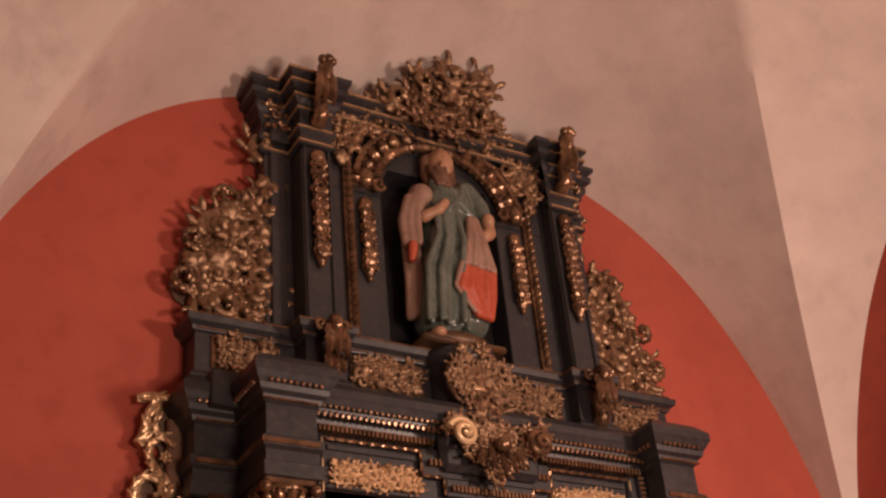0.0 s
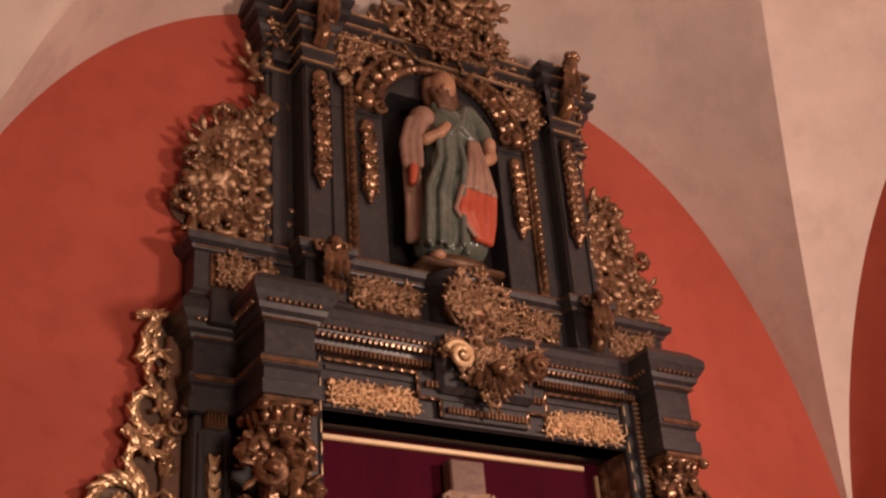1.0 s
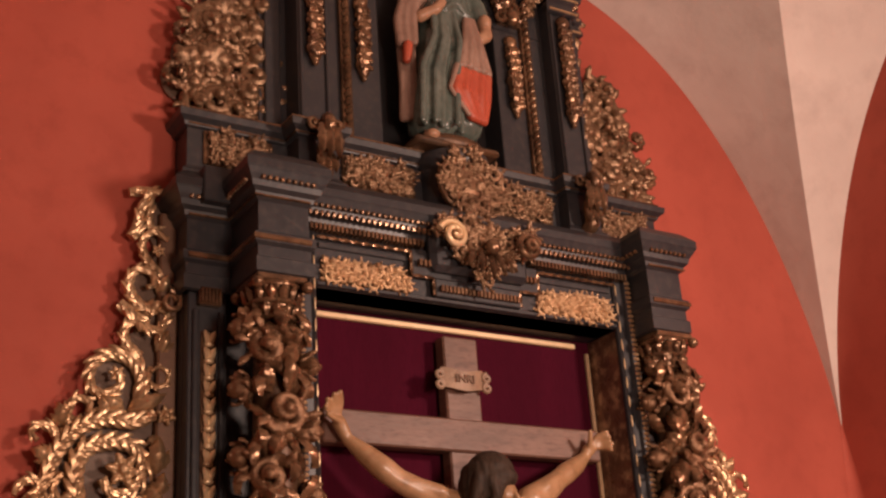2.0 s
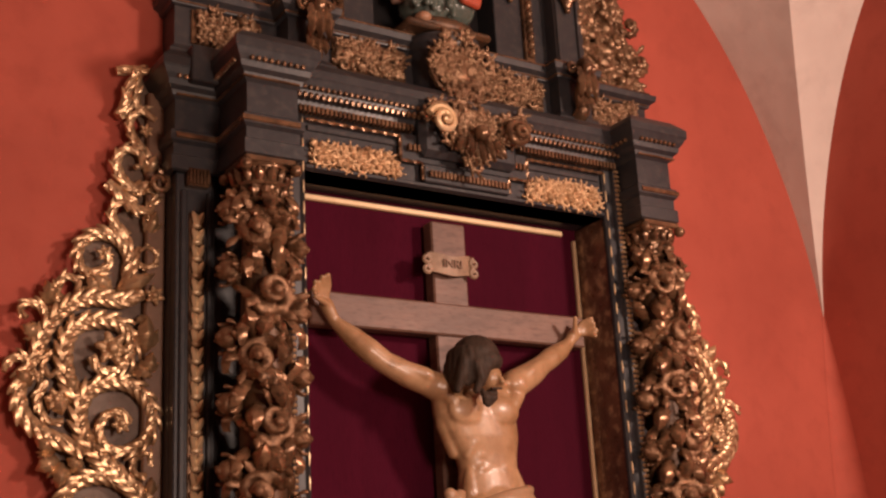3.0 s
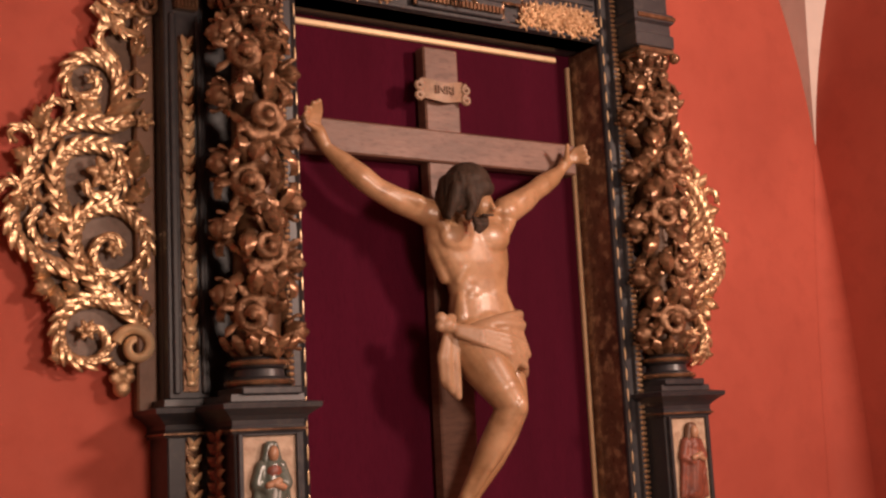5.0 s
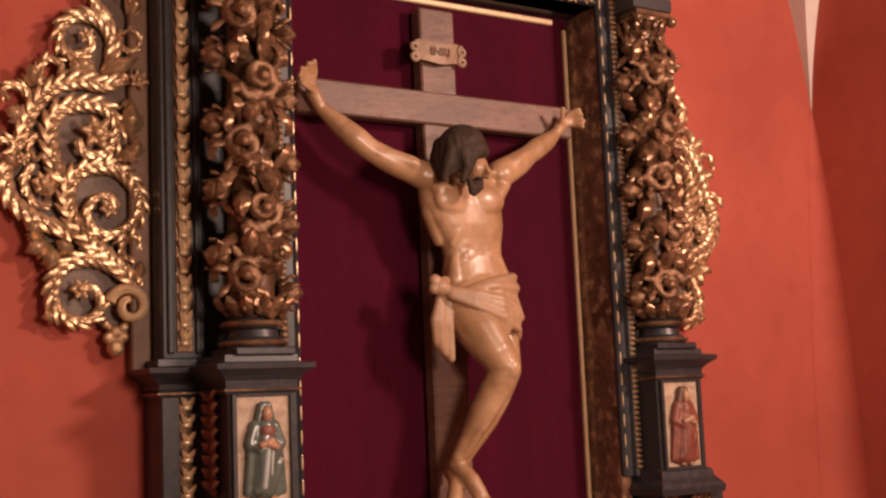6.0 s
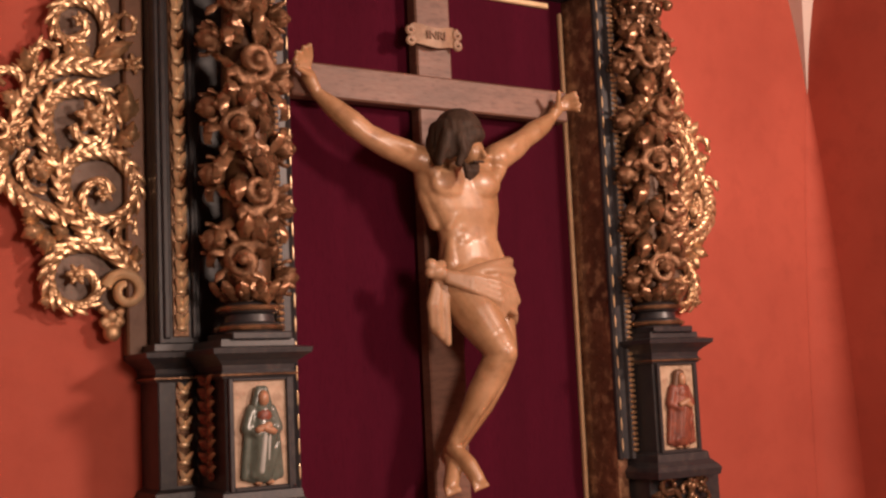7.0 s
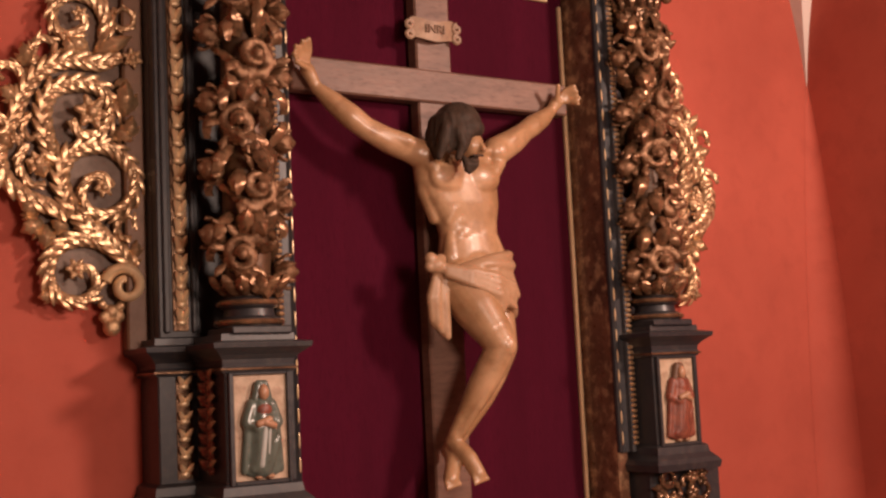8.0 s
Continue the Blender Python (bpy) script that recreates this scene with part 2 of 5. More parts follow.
def tube(bm, pts, radii, n=8, ridges=0, twist=0.0, amp=0.2, squash=1.0):
    """A round rod along a line; ridges winding round it make it a leafy rope."""
    m = len(pts)
    rings, ref, run = [], None, 0.0
    for i, q in enumerate(pts):
        d = (pts[min(i + 1, m - 1)] - pts[max(i - 1, 0)]).normalized()
        if ref is None:
            ref = Vector((0, 1, 0)) if abs(d.y) < 0.9 else Vector((1, 0, 0))
        ref = (ref - d * ref.dot(d)).normalized()
        side = d.cross(ref)
        if i:
            run += (q - pts[i - 1]).length
        r = radii(i / (m - 1)) if callable(radii) else radii
        ring = []
        for k in range(n):
            a = 2 * math.pi * k / n
            w = r * (1 + (amp * math.cos(ridges * a - twist * run) if ridges else 0))
            ring.append(bm.verts.new(q + ref * (w * math.cos(a) * squash) + side * (w * math.sin(a))))
        rings.append(ring)
    for r, s in zip(rings, rings[1:]):
        for k in range(n):
            bm.faces.new((r[k], r[(k + 1) % n], s[(k + 1) % n], s[k]))
    bm.faces.new(rings[0])
    bm.faces.new(rings[-1])
    return bm


def ball(bm, c, r, scale=(1, 1, 1), n=8, m=5):
    rings = []
    for j in range(1, m):
        b = math.pi * j / m
        rings.append([bm.verts.new((c[0] + r * scale[0] * math.sin(b) * math.cos(2 * math.pi * k / n),
                                    c[1] + r * scale[1] * math.sin(b) * math.sin(2 * math.pi * k / n),
                                    c[2] + r * scale[2] * math.cos(b))) for k in range(n)])
    for p, q in zip(rings, rings[1:]):
        for k in range(n):
            bm.faces.new((p[k], p[(k + 1) % n], q[(k + 1) % n], q[k]))
    for ring, z in ((rings[0], 1), (rings[-1], -1)):
        top = bm.verts.new((c[0], c[1], c[2] + z * r * scale[2]))
        for k in range(n):
            bm.faces.new((ring[k], ring[(k + 1) % n], top))
    return bm


def leaf(bm, base, tip, out, width, curl=0.25, n=7, lobes=3):
    """A thick lobed acanthus leaf with a raised rib, bowing outward and rolling over at its tip."""
    base, tip, out = Vector(base), Vector(tip), Vector(out).normalized()
    d = tip - base
    length = d.length
    d.normalize()
    side = d.cross(out).normalized()
    rows = []
    for i in range(n + 1):
        t = i / n
        w = width * 0.5 * max(0.08, math.sin(math.pi * min(1, 0.14 + 0.84 * t)) ** 0.8) * (0.88 + 0.14 * math.cos(2 * math.pi * lobes * t))
        c = base + d * (length * t) + out * (curl * length * math.sin(math.pi * 0.85 * t))
        rows.append([bm.verts.new(c - side * w), bm.verts.new(c - side * w * 0.55 + out * width * 0.2), bm.verts.new(c + out * width * 0.3),
                     bm.verts.new(c + side * w * 0.55 + out * width * 0.2), bm.verts.new(c + side * w), bm.verts.new(c - out * width * 0.12)])
    for p, q in zip(rows, rows[1:]):
        for k in range(6):
            bm.faces.new((p[k], p[(k + 1) % 6], q[(k + 1) % 6], q[k]))
    bm.faces.new(rows[0])
    bm.faces.new(rows[-1])
    return bm


def curl_points(cx, y, cz, r, start, turns, way, bulge=0.0, inner=0.2):
    """A spiral running inwards in the upright plane."""
    n = max(10, int(turns * 2 * math.pi * r * 0.7 / 0.007))
    out = []
    for i in range(n + 1):
        t = i / n
        a, q = start + way * 2 * math.pi * turns * t, r * (1 - (1 - inner) * t ** 0.85)
        out.append(Vector((cx + q * math.cos(a), y - bulge * t, cz + q * math.sin(a))))
    return out


def rosette(bm, c, r, petals=6):
    x, y, z = c
    ball(bm, (x, y - r * 0.35, z), r * 0.36, n=8)
    for k in range(petals):
        a = 2 * math.pi * k / petals + 0.3
        u, w = math.cos(a), math.sin(a)
        leaf(bm, (x + u * r * 0.2, y, z + w * r * 0.2), (x + u * r, y - r * 0.1, z + w * r), (0, -1, 0), r * 0.75, 0.3, 5, 1)
    return bm


# ---- carved figures: rounded limbs melted into one skin ----


def limb(bm, a, b, ra, rb, n=12, squash=1.0):
    """A rounded, tapering rod."""
    a, b = Vector(a), Vector(b)
    d = (b - a).normalized()
    pts, rad = [], []
    for k in range(5):
        w = math.pi / 2 * k / 4
        pts.append(a - d * ra * math.cos(w))
        rad.append(max(0.0006, ra * math.sin(w)))
    for k in range(5):
        w = math.pi / 2 * k / 4
        pts.append(b + d * rb * math.sin(w))
        rad.append(max(0.0006, rb * math.cos(w)))
    tube(bm, pts, lambda t: rad[min(9, round(t * 9))], n, squash=squash)


def plain_mesh(bm):
    me = finish("piece", bm, BLACK, True)
    return me


def blended(bm, voxel, rounds=3):
    ob = new("piece", finish("piece", bm, BLACK))
    r = ob.modifiers.new("melt", "REMESH")
    r.mode, r.voxel_size = "VOXEL", voxel
    sm = ob.modifiers.new("soft", "SMOOTH")
    sm.iterations, sm.factor = rounds, 0.6
    dg = bpy.context.evaluated_depsgraph_get()
    me = bpy.data.meshes.new_from_object(ob.evaluated_get(dg))
    bpy.data.objects.remove(ob)
    return me


def joined(name, pieces):
    """One mesh out of several, each with its own paint."""
    bm = bmesh.new()
    for i, (me, mat) in enumerate(pieces):
        n = len(bm.faces)
        bm.from_mesh(me)
        bm.faces.ensure_lookup_table()
        for f in bm.faces[n:]:
            f.material_index, f.smooth = i, True
    out = bpy.data.meshes.new(name)
    bm.to_mesh(out)
    bm.free()
    for me, mat in pieces:
        out.materials.append(mat)
    return new(name, out)


FUSED = {}


def fused(key, make, mat, voxel):
    """A small carving melted into one skin, built once for each paint and then shared."""
    if (key, mat.name) not in FUSED:
        bm = bmesh.new()
        make(bm)
        me = blended(bm, voxel, 1)
        me.name = key
        me.materials.clear()
        me.materials.append(mat)
        for f in me.polygons:
            f.use_smooth = True
        FUSED[key, mat.name] = me
    return FUSED[key, mat.name]


def placed(name, me, at, size, parent, spin=0.0, turn=0.0, label=""):
    """A shared piece set down: spun in its own upright plane, then turned round the upright axis."""
    ob = new(name, me)
    ob.parent = parent
    ob.matrix_basis = Matrix.Translation(at) @ Matrix.Rotation(turn, 4, "Z") @ Matrix.Rotation(spin, 4, "Y") @ Matrix.Scale(size, 4)
    return tagged(ob, label) if label else ob


def flower_mesh(mat):
    def make(b):
        rosette(b, (0, 0, 0), 1.0)
        ball(b, (0, -0.05, 0), 0.62, (1, 0.4, 1), 14, 8)

    return fused("rosette", make, mat, 0.07)


def melted(name, bm, mat, parent, label="", voxel=0.005):
    """A part whose crowded shapes are carved out of one block."""
    me = blended(bm, voxel, 1)
    me.name = name
    me.materials.clear()
    me.materials.append(mat)
    for f in me.polygons:
        f.use_smooth = True
    ob = new(name, me)
    ob.parent = parent
    return tagged(ob, label) if label else ob


def pomegranate(bm):
    """A round fruit breaking out of its husk, pointing to -y, of unit radius."""
    ball(bm, (0, -0.35, 0), 0.8, (1, 1, 1), 16, 11)
    ball(bm, (0, -1.12, 0), 0.26, (1, 0.8, 1), 10, 7)
    for q in range(6):
        b = q * 1.047
        v = Vector((math.cos(b), 0, math.sin(b)))
        leaf(bm, v * 0.35 + Vector((0, 0.55, 0)), v * 0.86 + Vector((0, -0.75, 0)), v + Vector((0, -0.2, 0)), 0.85, 0.3, 7, 2)


def scroll_flower(bm):
    """A leafy curl closing on a bud, facing -y, of unit radius."""
    pts = curl_points(0, 0, 0, 0.85, 0.3, 1.5, 1, 0.5, 0.22)
    tube(bm, pts[::6] + [pts[-1]], lambda t: 0.27 * (1 - 0.45 * t), 10, 2, 5.0, 0.18)
    ball(bm, (0, -0.6, 0), 0.24, (1, 1, 1), 10, 7)
    for q in range(6):
        b = 0.2 + 0.85 * q
        v = Vector((math.cos(b), 0, math.sin(b)))
        w = Vector((math.cos(b + 0.7), 0, math.sin(b + 0.7)))
        leaf(bm, v * 0.7, v * 0.75 + w * 0.75 + Vector((0, -0.2, 0)), Vector((0, -1, 0)) + v * 0.5, 0.55, 0.3, 7, 2)


def leaf_spray(bm):
    """Three thick lobed leaves on one knot, rolling over at their tips, facing -y, of unit length."""
    ball(bm, (0, -0.08, 0), 0.42, (1, 0.7, 1), 12, 8)
    for k, g in ((-1, 0.8), (0, 1.0), (1, 0.75)):
        c = 0.95 * k
        d = Vector((math.cos(c), 0, math.sin(c)))
        leaf(bm, d * 0.02 + Vector((0, -0.1, 0)), d * g + Vector((0, -0.05, 0)), (0, -1, 0), 0.95, 0.3, 12, 2)
        ball(bm, d * g * 0.86 + Vector((0, -0.24, 0)), 0.24, (1, 0.9, 1), 10, 7)


def carving(bm, rng, inside, x0, x1, z0, z1, y, size, tries=400, gap=0.62, lift=1.0, owner=None, paint=None, slope=None):
    """Crowded foliage carved over an upright area: curls, leaves, buds and rosettes; each its own part where an owner is given."""
    done = []
    for _ in range(tries):
        x, z = rng.uniform(x0, x1), rng.uniform(z0, z1)
        if not inside(x, z) or any((x - a) ** 2 + (z - b) ** 2 < (gap * size) ** 2 for a, b in done):
            continue
        done.append((x, z))
        kind, a = rng.random(), rng.uniform(0, 6.28)
        if owner:
            what, make, scale = (("curl", scroll_flower, 0.56) if kind < 0.58 else ("leaf", leaf_spray, 0.56) if kind < 0.8 else ("bud", pomegranate, 0.36) if kind < 0.85
                                 else ("rosette", None, 0.52))
            me = fused(what, make, paint, 0.075) if make else flower_mesh(paint)
            ob = placed(what, me, (x, y - size * 0.08 + (slope(z) if slope else 0), z), size * scale * rng.uniform(0.85, 1.15), owner, a)
            if rng.random() < 0.5:
                ob.matrix_basis = ob.matrix_basis @ Matrix.Diagonal((-1, 1, 1, 1))
            continue
        r = size * rng.uniform(0.4, 0.6)
        way = rng.choice((-1, 1))
        if kind < 0.42:
            pts = curl_points(x, y - size * 0.12 * lift, z, r * 1.15, a, rng.uniform(0.6, 1.15), way, size * 0.3 * lift, 0.4)
            w = size * 0.17
            tube(bm, pts, lambda t: w * (1.05 - 0.5 * t), 9, 3, 2 * math.pi / (size * 0.4), 0.16)
            ball(bm, pts[-1] - Vector((0, size * 0.04, 0)), size * 0.13, n=8, m=5)
        elif kind < 0.82:
            for k in range(rng.choice((2, 3, 3))):
                c = a + (k - 1) * rng.uniform(0.7, 1.1)
                leaf(bm, (x, y - 0.1 * size, z), (x + math.cos(c) * size * 0.75, y - size * rng.uniform(0.05, 0.35) * lift, z + math.sin(c) * size * 0.75),
                     (0, -1, 0), size * 0.46, rng.uniform(0.2, 0.45), 6, 3)
        elif kind < 0.97:
            rosette(bm, (x, y - size * 0.1, z), size * 0.5)
        else:
            for k in range(4):
                ball(bm, (x + math.cos(a + k * 1.6) * size * 0.2, y - size * 0.25 * lift, z + math.sin(a + k * 1.6) * size * 0.2), size * 0.22, n=8, m=5)
    return bm


def bead_row(bm, a, b, pitch, r, scale=(1, 1, 1)):
    a, b = Vector(a), Vector(b)
    n = max(1, int((b - a).length / pitch))
    for i in range(n + 1):
        ball(bm, a.lerp(b, i / n), r, scale, n=6, m=4)
    return bm


def pendant(bm, x, y, z0, z1, w, rng):
    """A hanging drop of buds and husks, ending in a small finial."""
    ball(bm, (x, y, z1 - w * 0.4), w * 0.46, (1, 0.8, 1))
    z = z1 - w * 0.8
    while z > z0 + w * 0.8:
        q = rng.uniform(-0.12, 0.12)
        for s in (-1, 1):
            ball(bm, (x + s * w * 0.27, y - w * 0.05, z - w * 0.1 + s * q * w), w * rng.uniform(0.17, 0.3), (1, 0.8, 1.15), 8, 5)
            leaf(bm, (x + s * w * 0.1, y - w * 0.1, z), (x + s * w * 0.4, y - w * 0.2, z - w * 0.5), (0, -1, 0), w * 0.4, 0.3, 5, 2)
        ball(bm, (x + q * w * 1.6, y - w * 0.2, z - w * 0.3), w * rng.uniform(0.16, 0.34), (1, 0.8, 1.1), 8, 5)
        z -= w * rng.uniform(0.45, 0.55)
    ball(bm, (x, y, z0 + w * 0.6), w * 0.36, (1, 0.8, 1.3))
    ball(bm, (x, y, z0 + w * 0.15), w * 0.19, (1, 1, 1.3))
    return bm


# ---- the altarpiece ----
rng = random.Random(7)
altar = thing("altarpiece", "black and gilded carved wooden altarpiece against a red wall", "altarpiece")

# main storey: plan line of the front, from wall to wall
PLAN = [(-1.01, 0), (-1.01, -0.15), (-0.86, -0.15), (-0.86, -0.365), (-0.69, -0.365), (-0.69, -0.245),
        (0.69, -0.245), (0.69, -0.365), (0.848, -0.365), (0.848, -0.15), (0.95, -0.15), (0.95, 0)]


def backing():
    bm = bmesh.new()
    for s in (-1, 1):
        bm = bmesh.new()
        box(bm, s * 0.66, s * 1.0 if s < 0 else 0.955, 0, -0.10, 1.05, 3.35)
        part("back_board", bm, BLACK, altar)
    for s in (-1, 1):
        bm = bmesh.new()
        e = -1.0 if s < 0 else 0.955
        box(bm, e, e + s * 0.062, -0.002, -0.052, 1.735, 3.28, 0.006)
        part("side_board", bm, BROWN, altar, "brown painted side board")
    bm = bmesh.new()
    box(bm, -0.62, 0.62, -0.03, -0.06, 1.05, 3.03, 0)
    part("velvet_panel", bm, VELVET, altar, "dark crimson velvet backing")
    # gilt rail round the velvet
    bm = bmesh.new()
    box(bm, -0.6, 0.545, -0.06, -0.078, 2.985, 3.006, 0.004)
    part("rail", bm, BRIGHT, altar, "gilt rail, coloured pale as if lit")
    for s in (-1, 1):
        bm = bmesh.new()
        box(bm, s * 0.592, s * 0.606, -0.06, -0.078, 1.08, 2.975, 0.004)
        part("rail", bm, BRIGHT, altar, "gilt rail, coloured pale as if lit")
    # deep reveals of the opening
    for s in (-1, 1):
        bm = bmesh.new()
        box(bm, s * 0.615, s * 0.66, -0.06, -0.235, 1.05, 3.02)
        part("reveal", bm, MARBLED, altar, "brown marbled reveal with worn gilding")
    bm = bmesh.new()
    box(bm, -0.615, 0.615, -0.06, -0.235, 3.02, 3.06)
    part("soffit", bm, BLACK, altar)


def frame_and_lintel():
    # upright mouldings of the frame
    prof = [(0.0, 0.612), (0.012, 0.614), (0.02, 0.622), (0.012, 0.632), (0.012, 0.655), (0.026, 0.66), (0.03, 0.672), (0.022, 0.684), (0.0, 0.688)]
    for s in (-1, 1):
        bm = bmesh.new()
        rings = [[bm.verts.new((s * x, -0.235 - o, z)) for o, x in prof] for z in (1.33, 3.25)]
        for i in range(len(prof) - 1):
            bm.faces.new((rings[0][i], rings[0][i + 1], rings[1][i + 1], rings[1][i]))
        bm.faces.new(rings[0])
        bm.faces.new(rings[1])
        fr = part("frame", bm, BLACK, altar)
        bm = bmesh.new()
        bead_row(bm, (s * 0.674, -0.266, 1.36), (s * 0.674, -0.264, 3.2), 0.0185, 0.0105, (1.35, 0.8, 0.7))
        part("bead_moulding", bm, GILT, fr)
        bm = bmesh.new()
        bead_row(bm, (s * 0.622, -0.255, 1.38), (s * 0.622, -0.255, 3.17), 0.07, 0.003, (1, 1, 8))
        part("reel_moulding", bm, BRIGHT, fr, "thin gilt reel edging")
    # lintel
    bm = bmesh.new()
    box(bm, -0.615, 0.615, -0.12, -0.238, 3.02, 3.27)
    box(bm, -0.612, 0.612, -0.236, -0.252, 3.022, 3.036, 0.003)
    lint = part("lintel", bm, BLACK, altar)
    bm = bmesh.new()
    box(bm, -0.26, 0.26, -0.236, -0.262, 3.10, 3.2, 0.004)
    part("stepped_plate", bm, BLACK, lint)
    bm = bmesh.new()
    box(bm, -0.175, 0.175, -0.236, -0.266, 3.036, 3.1, 0.004)
    part("stepped_plate", bm, BLACK, lint)
    for s in (-1, 1):
        bm = bmesh.new()
        line = [(0.615, 3.187), (0.262, 3.187), (0.262, 3.102), (0.178, 3.102), (0.178, 3.042)]
        for a, b in zip(line, line[1:]):
            bead = [Vector((s * a[0], -0.26, a[1])), Vector((s * b[0], -0.26, b[1]))]
            tube(bm, spline(bead, 0.008), 0.0055, 6, 2, 160, 0.3)
        part("rope", bm, BRONZE, lint, "gilt rope edging")
        bm = bmesh.new()
        box(bm, s * 0.592, s * 0.262, -0.236, -0.243, 3.034, 3.122, 0.002)
        panel = part("relief_panel", bm, BRONZE, altar, "gilt foliage relief")
        carving(None, rng, lambda x, z: z < 3.125 - 0.06 * max(0, 0.33 - abs(x)) / 0.08, min(s * 0.585, s * 0.265), max(s * 0.585, s * 0.265), 3.045, 3.115, -0.244, 0.044, 1500, 0.46, 1.0, panel, GILT)
        bm = bmesh.new()
        box(bm, s * 0.6, s * 0.24, -0.236, -0.247, 3.155, 3.175, 0.003)
        part("fillet", bm, BLACK, lint)
    # rows of dentils and eggs
    runs = (((-0.655, 3.215), (-0.225, 3.215)), ((0.225, 3.215), (0.655, 3.215)), ((-0.155, 3.062), (0.155, 3.062)),
            ((-0.235, 3.145), (-0.165, 3.145)), ((0.165, 3.145), (0.235, 3.145)))
    for a, b in runs:
        bm = bmesh.new()
        n = int((b[0] - a[0]) / 0.0155)
        for i in range(n + 1):
            x = a[0] + (b[0] - a[0]) * i / n
            box(bm, x - 0.0048, x + 0.0048, -0.25, -0.283, a[1] - 0.011, a[1] + 0.011, 0)
        part("dentil_moulding", bm, BRONZE, lint, "gilt dentils")
    for a, b in ((-0.67, -0.2), (0.2, 0.67)):
        bm = bmesh.new()
        bead_row(bm, (a, -0.29, 3.257), (b, -0.29, 3.257), 0.021, 0.0115, (0.8, 0.8, 1.1))
        part("egg_moulding", bm, BRONZE, lint, "gilt egg moulding")


def cornice():
    bm = bmesh.new()
    moulding(bm, PLAN, [(0, 2.985), (0.012, 2.99), (0.012, 3.035), (0.004, 3.04), (0.004, 3.075), (0.016, 3.085), (0.016, 3.115), (0.006, 3.12),
                        (0.0, 3.125), (0.0, 3.225), (0.012, 3.235), (0.016, 3.25), (0.03, 3.262), (0.034, 3.28), (0.044, 3.295), (0.054, 3.312), (0.058, 3.318),
                        (0.058, 3.345), (0.05, 3.355), (0.02, 3.385), (-0.08, 3.39)])
    # keep the opening clear: only the stretches over columns and above the lintel
    cut = [f for f in bm.faces if abs(f.calc_center_median().x) < 0.6 and f.calc_center_median().z < 3.24]
    bmesh.ops.delete(bm, geom=cut, context="FACES")
    ob = part("cornice", bm, BLACK, altar)
    for z, o, m in ((3.1, 0.018, BRONZE), (3.238, 0.016, BRONZE)):
        for s in (-1, 1):
            bm = bmesh.new()
            run = [(0.69, -0.365), (0.848, -0.365), (0.848, -0.15), (0.95, -0.15)] if s > 0 else [(-1.01, -0.15), (-0.86, -0.15), (-0.86, -0.365), (-0.69, -0.365)]
            h = 0.011 if z < 3.2 else 0.004
            moulding(bm, run, [(o - 0.004, z - h), (o + 0.003, z - h * 0.6), (o + 0.003, z + h * 0.6), (o - 0.004, z + h)])
            part("gilt_band", bm, m, ob, "worn gilt band")
    for a, b in zip(PLAN[1:], PLAN[2:-1]):
        bm = bmesh.new()
        d = (Vector(b) - Vector(a)).normalized()
        n = Vector((d.y, -d.x)) * 0.042
        a2, b2 = Vector(a) + n, Vector(b) + n
        bead_row(bm, (a2.x, a2.y, 3.287), (b2.x, b2.y, 3.287), 0.021, 0.009, (1, 1, 1))
        part("bead_moulding", bm, BRONZE, ob, "gilt beads under the cornice")
    # boards over the cornice
    bm = bmesh.new()
    box(bm, -0.98, 0.945, 0, -0.22, 3.27, 3.392)
    part("top_board", bm, BLACK, ob)


